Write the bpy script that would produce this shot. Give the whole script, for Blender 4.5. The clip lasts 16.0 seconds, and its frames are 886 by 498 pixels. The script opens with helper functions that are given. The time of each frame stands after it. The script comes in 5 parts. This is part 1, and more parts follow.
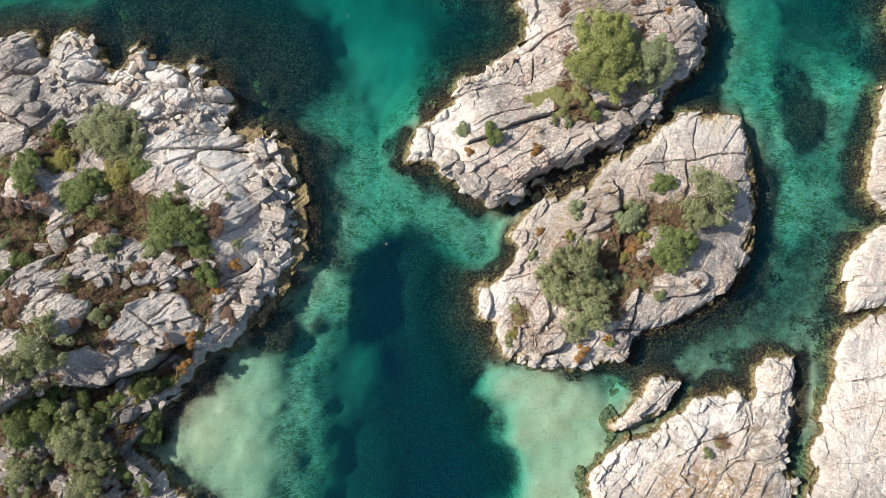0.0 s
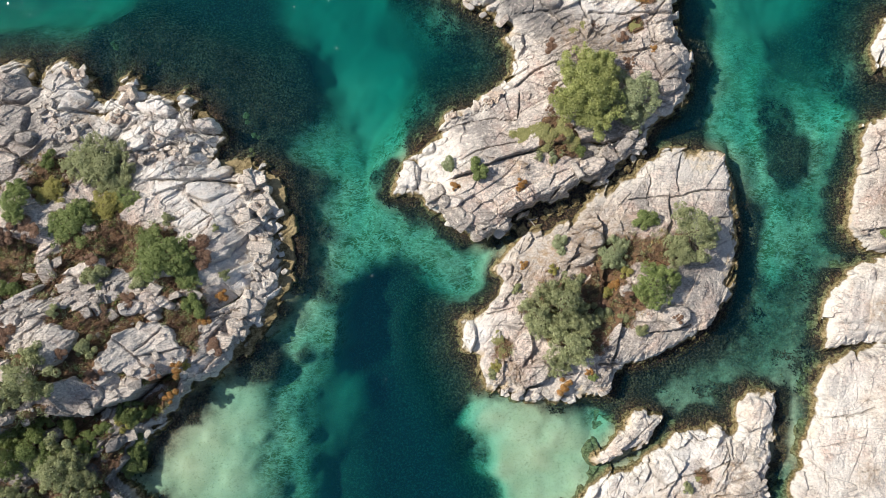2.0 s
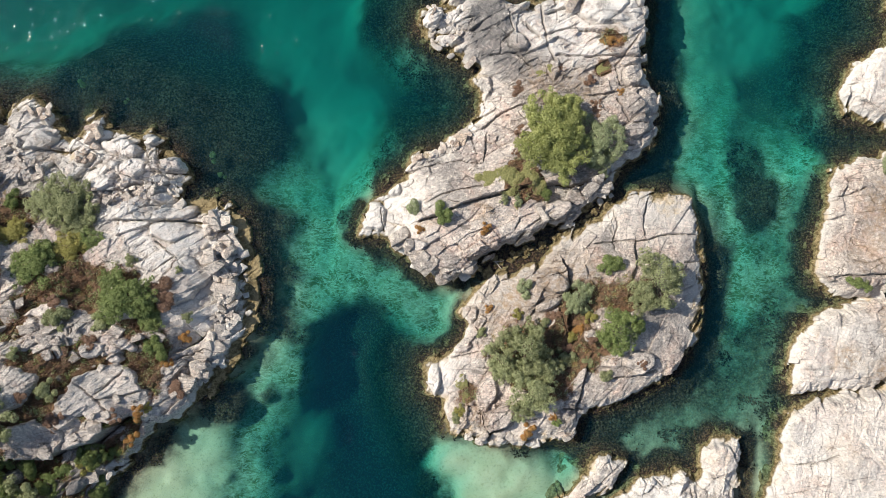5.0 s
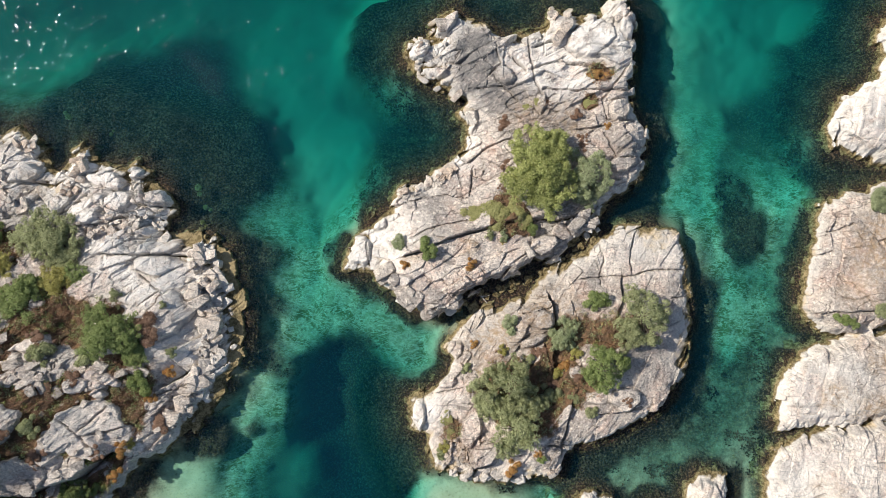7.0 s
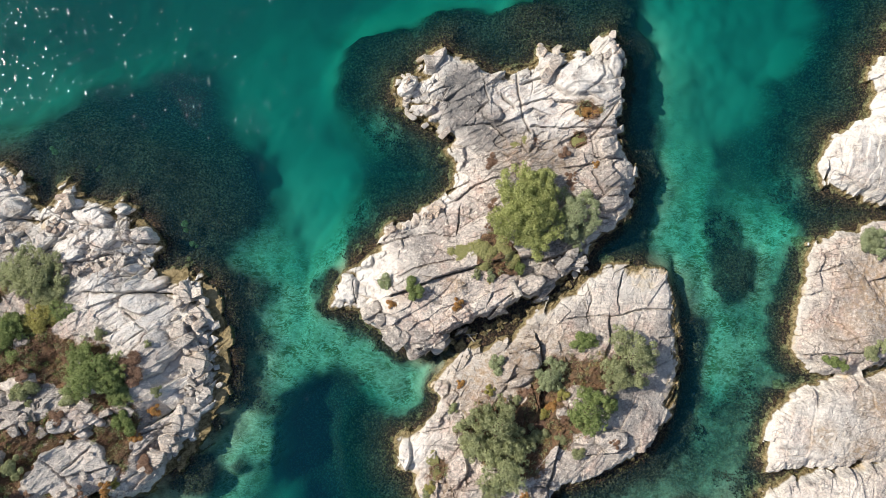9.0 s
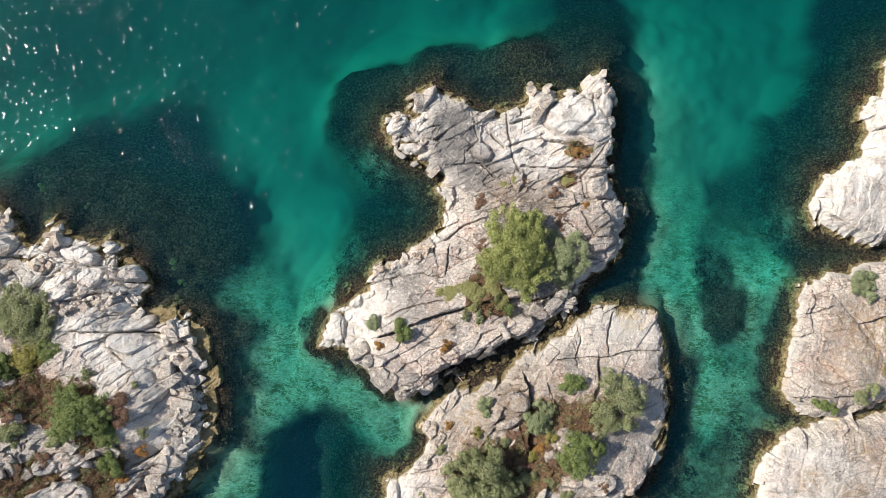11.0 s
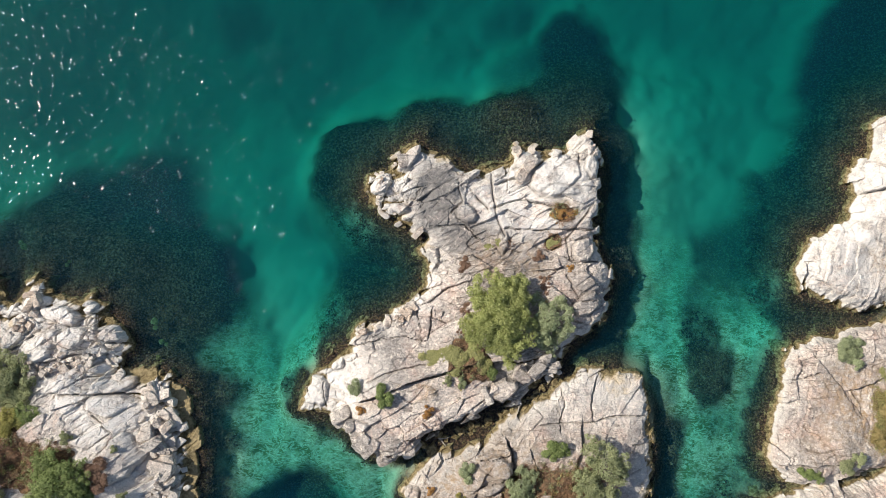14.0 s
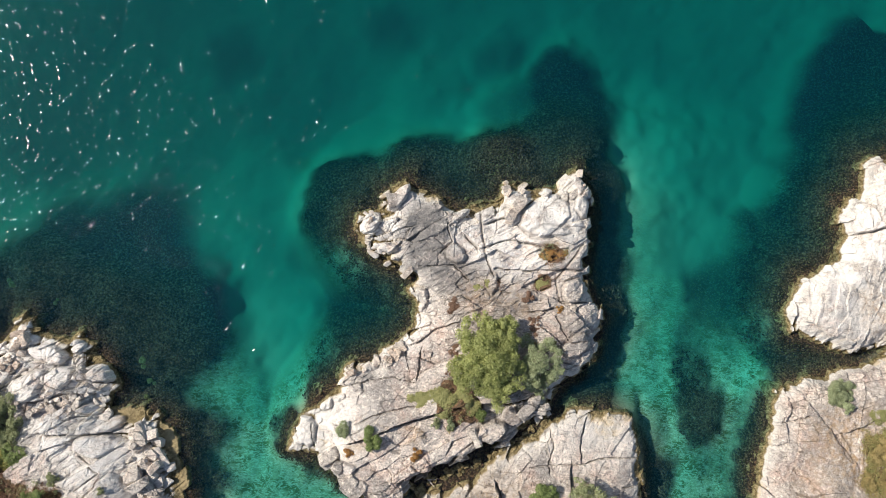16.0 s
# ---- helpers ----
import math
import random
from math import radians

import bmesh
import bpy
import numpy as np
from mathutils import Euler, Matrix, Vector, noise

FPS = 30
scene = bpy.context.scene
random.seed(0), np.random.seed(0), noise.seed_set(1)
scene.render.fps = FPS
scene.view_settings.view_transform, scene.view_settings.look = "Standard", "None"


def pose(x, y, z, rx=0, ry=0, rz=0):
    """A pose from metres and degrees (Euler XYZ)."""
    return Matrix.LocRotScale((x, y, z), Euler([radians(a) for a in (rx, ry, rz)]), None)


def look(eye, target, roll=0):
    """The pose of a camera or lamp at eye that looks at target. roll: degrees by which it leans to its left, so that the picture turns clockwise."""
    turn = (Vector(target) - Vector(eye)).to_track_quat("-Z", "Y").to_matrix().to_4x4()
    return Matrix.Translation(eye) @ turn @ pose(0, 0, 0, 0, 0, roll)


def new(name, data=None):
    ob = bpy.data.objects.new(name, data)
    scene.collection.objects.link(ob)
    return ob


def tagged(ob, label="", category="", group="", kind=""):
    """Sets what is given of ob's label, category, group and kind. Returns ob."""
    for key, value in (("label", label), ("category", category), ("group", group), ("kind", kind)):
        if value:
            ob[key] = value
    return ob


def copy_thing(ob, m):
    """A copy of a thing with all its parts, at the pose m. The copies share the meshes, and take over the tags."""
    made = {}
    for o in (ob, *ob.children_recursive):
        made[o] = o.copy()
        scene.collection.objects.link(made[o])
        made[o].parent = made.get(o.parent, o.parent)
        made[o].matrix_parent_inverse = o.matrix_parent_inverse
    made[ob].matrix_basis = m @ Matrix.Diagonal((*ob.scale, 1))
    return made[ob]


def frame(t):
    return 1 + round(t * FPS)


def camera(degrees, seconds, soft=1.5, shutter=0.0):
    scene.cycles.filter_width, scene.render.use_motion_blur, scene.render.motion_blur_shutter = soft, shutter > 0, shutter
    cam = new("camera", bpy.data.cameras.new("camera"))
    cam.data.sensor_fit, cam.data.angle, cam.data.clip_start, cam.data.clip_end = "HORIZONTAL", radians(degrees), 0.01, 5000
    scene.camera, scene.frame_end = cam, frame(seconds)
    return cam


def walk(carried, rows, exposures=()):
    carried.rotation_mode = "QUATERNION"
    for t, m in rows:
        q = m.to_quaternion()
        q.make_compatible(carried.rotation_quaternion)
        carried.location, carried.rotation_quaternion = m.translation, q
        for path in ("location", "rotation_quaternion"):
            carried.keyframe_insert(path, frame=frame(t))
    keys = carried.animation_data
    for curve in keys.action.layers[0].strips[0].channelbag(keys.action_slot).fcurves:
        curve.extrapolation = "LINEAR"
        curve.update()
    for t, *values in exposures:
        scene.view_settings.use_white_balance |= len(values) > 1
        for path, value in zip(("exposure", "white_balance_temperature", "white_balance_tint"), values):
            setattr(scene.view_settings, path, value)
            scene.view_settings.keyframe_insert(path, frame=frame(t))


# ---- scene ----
cam = camera(69.74, 16.0, soft=0.85)
PATH = [
    (0.0, pose(0.0, 0.0, 44.531, 3.111, 0.483, -1.252)),
    (0.5, pose(0.083, 0.445, 44.834, 3.313, 0.339, -1.136)),
    (1.0, pose(0.356, 0.955, 44.977, 3.418, 0.387, -0.973)),
    (1.5, pose(0.633, 1.486, 45.024, 3.399, 0.37, -0.834)),
    (2.0, pose(0.975, 1.982, 45.048, 3.445, 0.351, -0.684)),
    (2.5, pose(1.386, 2.448, 45.054, 3.521, 0.357, -0.549)),
    (3.0, pose(1.791, 2.864, 45.07, 3.573, 0.343, -0.463)),
    (3.5, pose(2.216, 3.267, 45.082, 3.646, 0.286, -0.361)),
    (4.0, pose(2.666, 3.747, 45.076, 3.619, 0.275, -0.302)),
    (6.5, pose(4.245, 6.589, 45.019, 3.616, 0.371, -0.165)),
    (7.0, pose(4.535, 7.235, 45.009, 3.606, 0.428, -0.1)),
    (7.5, pose(4.832, 7.905, 44.996, 3.599, 0.5, -0.067)),
    (8.0, pose(5.058, 8.574, 44.978, 3.595, 0.509, -0.0)),
    (8.5, pose(5.297, 9.266, 44.942, 3.572, 0.517, 0.056)),
    (9.0, pose(5.521, 9.944, 44.93, 3.582, 0.528, 0.109)),
    (11.5, pose(6.465, 13.384, 44.899, 3.673, 0.537, 0.32)),
    (12.0, pose(6.637, 14.077, 44.862, 3.724, 0.517, 0.33)),
    (12.5, pose(6.856, 14.828, 44.814, 3.71, 0.549, 0.396)),
    (13.0, pose(7.041, 15.581, 44.809, 3.647, 0.55, 0.491)),
    (13.5, pose(7.254, 16.325, 44.783, 3.619, 0.574, 0.551)),
    (14.0, pose(7.448, 17.038, 44.771, 3.626, 0.571, 0.614)),
    (14.5, pose(7.616, 17.748, 44.764, 3.61, 0.533, 0.687)),
    (15.0, pose(7.818, 18.464, 44.771, 3.574, 0.562, 0.697)),
    (15.5, pose(7.98, 19.151, 44.762, 3.593, 0.545, 0.719)),
    (16.0, pose(8.187, 19.777, 44.769, 3.696, 0.594, 0.771)),
]
walk(cam, PATH)

# ---- daylight ----
SUN_AZ, SUN_EL = 164.0, 42.0          # where the sun stands, degrees anticlockwise from +x, and its height
sun_way = Vector((math.cos(radians(SUN_AZ)) * math.cos(radians(SUN_EL)), math.sin(radians(SUN_AZ)) * math.cos(radians(SUN_EL)), math.sin(radians(SUN_EL))))
world = bpy.data.worlds.new("sky")
scene.world = world
world.use_nodes = True
wn = world.node_tree
sky = wn.nodes.new("ShaderNodeTexSky")
sky.sky_type, sky.sun_disc = "NISHITA", False
sky.sun_elevation, sky.sun_rotation = radians(SUN_EL), radians(90 - SUN_AZ)
wn.nodes["Background"].inputs[1].default_value = 0.10
wn.links.new(sky.outputs[0], wn.nodes["Background"].inputs[0])
sun = new("sun", bpy.data.lights.new("sun", "SUN"))
sun.data.energy, sun.data.angle, sun.data.color = 5.0, radians(0.53), (1.0, 0.93, 0.83)
sun.matrix_world = look(sun_way * 300, (0, 0, 0))
scene.view_settings.exposure = 0.12


# ---- number fields ----
def hashed(ix, iy, k):
    """Even random numbers from whole-number lattice places."""
    a = (ix.astype(np.int64) * 374761393 + iy.astype(np.int64) * 668265263 + k * 974711) & 0xFFFFFFFF
    a = ((a ^ (a >> 13)) * 1274126177) & 0xFFFFFFFF
    a = ((a ^ (a >> 16)) * 2246822519) & 0xFFFFFFFF
    return ((a ^ (a >> 15)) & 0xFFFFFF) / float(0x1000000)


def vnoise(x, y, k=0):
    """Smooth noise from -1 to 1, one swell a unit."""
    ix, iy = np.floor(x), np.floor(y)
    fx, fy = x - ix, y - iy
    ux, uy = fx * fx * (3 - 2 * fx), fy * fy * (3 - 2 * fy)
    a, b = hashed(ix, iy, k), hashed(ix + 1, iy, k)
    c, d = hashed(ix, iy + 1, k), hashed(ix + 1, iy + 1, k)
    return 2 * (a + (b - a) * ux + (c - a) * uy + (a - b - c + d) * ux * uy) - 1


def fbm(x, y, k=0, octaves=4, gain=0.5):
    out, amp = 0 * x, 1.0
    for n in range(octaves):
        out = out + amp * vnoise(x * 2**n + 17.3 * n, y * 2**n - 9.1 * n, k + n)
        amp *= gain
    return out


def cells(x, y, k=0):
    """Cracked cells: distance to the nearest joint, the way from the cell's middle, three random numbers of the cell."""
    ix, iy = np.floor(x), np.floor(y)
    best, second = np.full(x.shape, 9.0), np.full(x.shape, 9.0)
    vx, vy, r = 0 * x, 0 * x, [0 * x, 0 * x, 0 * x]
    for a in (-1, 0, 1):
        for b in (-1, 0, 1):
            cx, cy = ix + a, iy + b
            dx, dy = x - cx - 0.1 - 0.8 * hashed(cx, cy, k), y - cy - 0.1 - 0.8 * hashed(cx, cy, k + 1)
            q = np.hypot(dx, dy)
            near = q < best
            second = np.where(near, best, np.minimum(second, q))
            best = np.where(near, q, best)
            vx, vy = np.where(near, dx, vx), np.where(near, dy, vy)
            r = [np.where(near, hashed(cx, cy, k + 2 + n), r[n]) for n in range(3)]
    return second - best, vx, vy, r


def step(a, b, x):
    t = np.clip((x - a) / (b - a), 0, 1)
    return t * t * (3 - 2 * t)


def pairs(flat):
    return np.array(flat, float).reshape(-1, 2)


def line_distance(x, y, pts, closed=False):
    out = np.full(x.shape, 1e9)
    n = len(pts)
    for i in range(n if closed else n - 1):
        (ax, ay), (bx, by) = pts[i], pts[(i + 1) % n]
        ex, ey = bx - ax, by - ay
        t = np.clip(((x - ax) * ex + (y - ay) * ey) / (ex * ex + ey * ey + 1e-9), 0, 1)
        out = np.minimum(out, np.hypot(x - ax - t * ex, y - ay - t * ey))
    return out


def inside(x, y, pts):
    odd = np.zeros(x.shape, bool)
    n = len(pts)
    for i in range(n):
        (ax, ay), (bx, by) = pts[i], pts[(i + 1) % n]
        if ay != by:
            odd ^= ((ay > y) != (by > y)) & (x < (bx - ax) * (y - ay) / (by - ay) + ax)
    return odd


def shore(x, y, pts):
    """Metres inside a shoreline; outside it is negative."""
    return np.where(inside(x, y, pts), 1, -1) * line_distance(x, y, pts, True)


def spots(x, y, rows):
    """Sum of soft round spots (x, y, radius, strength)."""
    out = 0 * x
    for a, b, r, k in rows:
        out = out + k * np.exp(-(((x - a) ** 2 + (y - b) ** 2) / (r * r)) ** 1.5)
    return out


# ---- mesh helpers ----
def grid_mesh(name, xs, ys, z, keep=None):
    """A sheet over xs and ys at the heights z; keep drops faces."""
    nx, ny = len(xs), len(ys)
    gx, gy = np.meshgrid(xs, ys)
    verts = np.stack([gx, gy, z], -1).reshape(-1, 3)
    idx = np.arange(nx * ny).reshape(ny, nx)
    quads = np.stack([idx[:-1, :-1], idx[:-1, 1:], idx[1:, 1:], idx[1:, :-1]], -1).reshape(-1, 4)
    if keep is not None:
        some = (keep[:-1, :-1] | keep[:-1, 1:] | keep[1:, 1:] | keep[1:, :-1]).reshape(-1)
        quads = quads[some]
    used, quads = np.unique(quads, return_inverse=True)
    return raw_mesh(name, verts[used], quads.reshape(-1, 4)), used


def raw_mesh(name, verts, quads, smooth=True):
    me = bpy.data.meshes.new(name)
    size = quads.shape[1]
    me.vertices.add(len(verts))
    me.vertices.foreach_set("co", np.ascontiguousarray(verts, np.float32).ravel())
    me.loops.add(quads.size)
    me.loops.foreach_set("vertex_index", np.ascontiguousarray(quads, np.int32).ravel())
    me.polygons.add(len(quads))
    me.polygons.foreach_set("loop_start", np.arange(0, quads.size, size, dtype=np.int32))
    me.polygons.foreach_set("use_smooth", np.full(len(quads), smooth))
    me.update(calc_edges=True)
    return me


def attribute(me, name, values):
    me.attributes.new(name, "FLOAT", "POINT").data.foreach_set("value", np.ascontiguousarray(values, np.float32))


def part(name, data, material, parent, label=""):
    """Links a bmesh or a mesh as one part under a thing or a part."""
    if isinstance(data, bmesh.types.BMesh):
        me = bpy.data.meshes.new(name)
        data.to_mesh(me)
        data.free()
        data = me
    if not data.materials:
        data.materials.append(material)
    ob = new(name, data)
    ob.parent = parent
    return tagged(ob, label)


# ---- materials ----
class Nodes:
    """A short way to write node materials."""

    def __init__(self, name):
        self.mat = bpy.data.materials.new(name)
        self.mat.use_nodes = True
        self.tree = self.mat.node_tree
        self.bsdf = self.tree.nodes["Principled BSDF"]
        self.out = self.tree.nodes["Material Output"]
        geo = self.tree.nodes.new("ShaderNodeNewGeometry")
        self.place, self.island = geo.outputs["Position"], geo.outputs["Random Per Island"]

    def put(self, socket, value):
        if isinstance(value, bpy.types.NodeSocket):
            self.tree.links.new(value, socket)
        elif isinstance(value, tuple) and len(value) == 3 and socket.type == "RGBA":
            socket.default_value = (*value, 1)
        else:
            socket.default_value = value

    def noise(self, scale, detail=4.0, rough=0.55, warp=0.0, at=None, stretch=None):
        n = self.tree.nodes.new("ShaderNodeTexNoise")
        v = at or self.place
        if stretch:
            m = self.tree.nodes.new("ShaderNodeMapping")
            m.inputs["Rotation"].default_value = (0, 0, radians(stretch[0]))
            m.inputs["Scale"].default_value = (stretch[1], stretch[2], 1)
            self.tree.links.new(v, m.inputs["Vector"])
            v = m.outputs[0]
        self.tree.links.new(v, n.inputs["Vector"])
        for key, value in (("Scale", scale), ("Detail", detail), ("Roughness", rough), ("Distortion", warp)):
            n.inputs[key].default_value = value
        return n.outputs["Fac"]

    def joints(self, scale, randomness=1.0, warp=0.0):
        """Distance to the joints of cracked cells."""
        n = self.tree.nodes.new("ShaderNodeTexVoronoi")
        n.feature = "DISTANCE_TO_EDGE"
        n.inputs["Scale"].default_value, n.inputs["Randomness"].default_value = scale, randomness
        v = self.place
        if warp:
            w = self.tree.nodes.new("ShaderNodeTexNoise")
            w.inputs["Scale"].default_value = 0.9
            self.tree.links.new(self.place, w.inputs["Vector"])
            m = self.tree.nodes.new("ShaderNodeVectorMath")
            m.operation = "MULTIPLY_ADD"
            m.inputs[1].default_value = (warp, warp, warp)
            self.tree.links.new(w.outputs["Color"], m.inputs[0])
            self.tree.links.new(self.place, m.inputs[2])
            v = m.outputs[0]
        self.tree.links.new(v, n.inputs["Vector"])
        return n.outputs["Distance"]

    def attr(self, name):
        n = self.tree.nodes.new("ShaderNodeAttribute")
        n.attribute_name = name
        return n.outputs["Fac"]

    def math(self, op, a, b=0.0, c=0.0):
        n = self.tree.nodes.new("ShaderNodeMath")
        n.operation = op
        for socket, value in zip(n.inputs, (a, b, c)):
            self.put(socket, value)
        return n.outputs[0]

    def ramp(self, value, a, b):
        """0 at a, 1 at b, smooth between."""
        n = self.tree.nodes.new("ShaderNodeMapRange")
        n.interpolation_type = "SMOOTHSTEP"
        flip = a > b
        self.put(n.inputs["Value"], value)
        n.inputs["From Min"].default_value, n.inputs["From Max"].default_value = (b, a) if flip else (a, b)
        n.inputs["To Min"].default_value, n.inputs["To Max"].default_value = (1, 0) if flip else (0, 1)
        return n.outputs["Result"]

    def mix(self, fac, a, b, how="MIX"):
        n = self.tree.nodes.new("ShaderNodeMix")
        n.data_type, n.blend_type = "RGBA", how
        self.put(n.inputs["Factor"], fac)
        self.put(n.inputs[6], a)
        self.put(n.inputs[7], b)
        return n.outputs[2]

    def height(self):
        n = self.tree.nodes.new("ShaderNodeSeparateXYZ")
        self.tree.links.new(self.place, n.inputs[0])
        return n.outputs["Z"]

    def random(self):
        return self.tree.nodes.new("ShaderNodeObjectInfo").outputs["Random"]

    def bump(self, value, strength=0.5, distance=0.05, normal=None):
        n = self.tree.nodes.new("ShaderNodeBump")
        n.inputs["Strength"].default_value, n.inputs["Distance"].default_value = strength, distance
        self.put(n.inputs["Height"], value)
        if normal is not None:
            self.put(n.inputs["Normal"], normal)
        return n.outputs[0]

    def finish(self, colour, rough=0.8, normal=None, spec=0.3):
        self.put(self.bsdf.inputs["Base Color"], colour)
        self.put(self.bsdf.inputs["Roughness"], rough)
        self.bsdf.inputs["Specular IOR Level"].default_value = spec
        if normal is not None:
            self.put(self.bsdf.inputs["Normal"], normal)
        return self.mat


def rock_material(name, grey, warm, pale, stone=False):
    """Weathered granite: lichen greys and pinks above, bleached rock and ochre near the water, brown algae at the waterline."""
    m = Nodes(name)
    tone = m.math("MULTIPLY_ADD", m.random(), 0.55, m.math("MULTIPLY_ADD", m.noise(0.3, 5, 0.6), 0.9, -0.22))
    base = m.mix(m.ramp(tone, 0.2, 0.8), grey, pale)
    base = m.mix(m.math("MULTIPLY", m.ramp(m.noise(0.45, 6, 0.65, 0.6), 0.45, 0.7), 0.75), base, warm)
    streak = m.noise(1.5, 7, 0.7, 0.4, stretch=(35, 0.5, 2.2))
    base = m.mix(m.math("MULTIPLY", m.ramp(streak, 0.5, 0.68), 0.42), base, (0.24, 0.23, 0.225))
    base = m.mix(m.math("MULTIPLY", m.ramp(m.noise(2.6, 9, 0.8, 0.3), 0.5, 0.62), 0.85), base, (0.84, 0.82, 0.78))
    mottle = m.ramp(m.noise(5.5, 4, 0.65, 0.2), 0.4, 0.6)
    base = m.mix(1.0, base, m.mix(mottle, (0.80, 0.79, 0.79), (1.13, 1.12, 1.11)), "MULTIPLY")
    speck = m.noise(8, 6, 0.78)
    base = m.mix(m.math("MULTIPLY", m.ramp(speck, 0.53, 0.63), 0.7), base, (0.15, 0.14, 0.13))
    for turn, scale, worn, dark in ((32, 0.55, 0.47, 0.6), (-48, 0.6, 0.5, 0.55), (75, 1.3, 0.5, 0.5), (-15, 1.6, 0.52, 0.5)):
        run = m.noise(scale, 1.6, 0.45, 0.12, stretch=(turn, 0.28, 1.3))
        thin = m.ramp(m.math("ABSOLUTE", m.math("SUBTRACT", run, 0.5)), 0.011, 0.003)
        here = m.ramp(m.noise(scale * 0.9, 2, 0.5, 0, stretch=(turn + 40, 1, 0.8)), worn, worn + 0.08)
        base = m.mix(m.math("MULTIPLY", m.math("MULTIPLY", thin, here), dark), base, (0.055, 0.05, 0.045))
    base = m.mix(1.0, base, (1.0, 0.925, 0.85), "MULTIPLY")
    z = m.height()
    wob = m.math("MULTIPLY_ADD", m.noise(1.1, 4, 0.6), 0.9, m.math("MULTIPLY_ADD", m.noise(6, 3), 0.2, -0.55))
    level = m.math("SUBTRACT", z, wob)
    base = m.mix(m.math("MULTIPLY", m.ramp(level, 1.1, 0.35), 0.62), base, (0.82, 0.78, 0.715))
    base = m.mix(m.math("MULTIPLY", m.ramp(m.math("MULTIPLY", m.ramp(level, 0.75, 0.3), m.ramp(m.noise(0.5, 3), 0.5, 0.62)), 0, 1), 0.6), base, (0.60, 0.45, 0.24))
    if not stone:
        # clean pale granite; also paints in the brightness of sunlit north-west slopes
        bare = m.math("MULTIPLY", m.attr("bare"), m.ramp(m.noise(0.9, 7, 0.72, 0.5), 0.32, 0.58))
        base = m.mix(m.math("MULTIPLY", bare, 0.85), base, (0.89, 0.85, 0.79))
        grizzle = m.math("MULTIPLY", m.attr("lichen"), m.ramp(m.noise(1.8, 7, 0.75, 0.6), 0.32, 0.52))
        base = m.mix(m.math("MULTIPLY", grizzle, 0.8), base, (0.17, 0.165, 0.16))
        ochre = m.math("MULTIPLY", m.attr("ochre"), m.ramp(m.noise(2.2, 7, 0.72, 0.5), 0.33, 0.68))
        base = m.mix(ochre, base, (0.34, 0.215, 0.10))
        soil = m.ramp(m.math("ADD", m.attr("soil"), m.math("MULTIPLY_ADD", m.noise(1.6, 6, 0.7), 0.9, -0.45)), 0.4, 0.6)
        earth = m.mix(m.ramp(m.noise(3.5, 5, 0.7), 0.4, 0.62), (0.12, 0.085, 0.05), (0.26, 0.15, 0.085))
        base = m.mix(soil, base, earth)
        joint = m.attr("joint")  # joints painted darker, standing in for the shade inside the cracks
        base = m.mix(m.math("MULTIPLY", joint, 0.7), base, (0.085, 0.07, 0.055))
    tide = m.ramp(m.math("SUBTRACT", z, m.math("MULTIPLY", m.noise(2.5, 5, 0.65), 0.34)), 0.2, 0.03)
    weed = m.mix(m.ramp(m.noise(5, 5, 0.7), 0.4, 0.62), (0.12, 0.09, 0.04), (0.36, 0.285, 0.15))
    if not stone:
        weed = m.mix(m.math("MULTIPLY", m.attr("ochre"), 0.8), weed, (0.46, 0.36, 0.20))
    base = m.mix(tide, base, weed)
    relief = m.math("ADD", m.math("MULTIPLY", m.noise(5, 8, 0.68, 0.4), 0.75), m.math("MULTIPLY", m.noise(16, 5, 0.65), 0.3))
    crack = m.noise(1.1, 5, 0.6, 1.5, stretch=(30, 0.4, 1.6))
    relief = m.math("ADD", relief, m.math("MULTIPLY", crack, 0.6))
    return m.finish(base, 0.85, m.bump(relief, 1.0, 0.21), 0.2)


ROCK = rock_material("granite", (0.40, 0.39, 0.385), (0.64, 0.50, 0.445), (0.79, 0.755, 0.72))
STONE = rock_material("granite_stone", (0.44, 0.43, 0.42), (0.64, 0.55, 0.48), (0.80, 0.775, 0.73), True)
INLAND = rock_material("lichened_stone", (0.33, 0.325, 0.32), (0.50, 0.43, 0.385), (0.58, 0.565, 0.54), True)

WARM = rock_material("iron_stained_stone", (0.43, 0.36, 0.31), (0.62, 0.48, 0.385), (0.74, 0.65, 0.56), True)


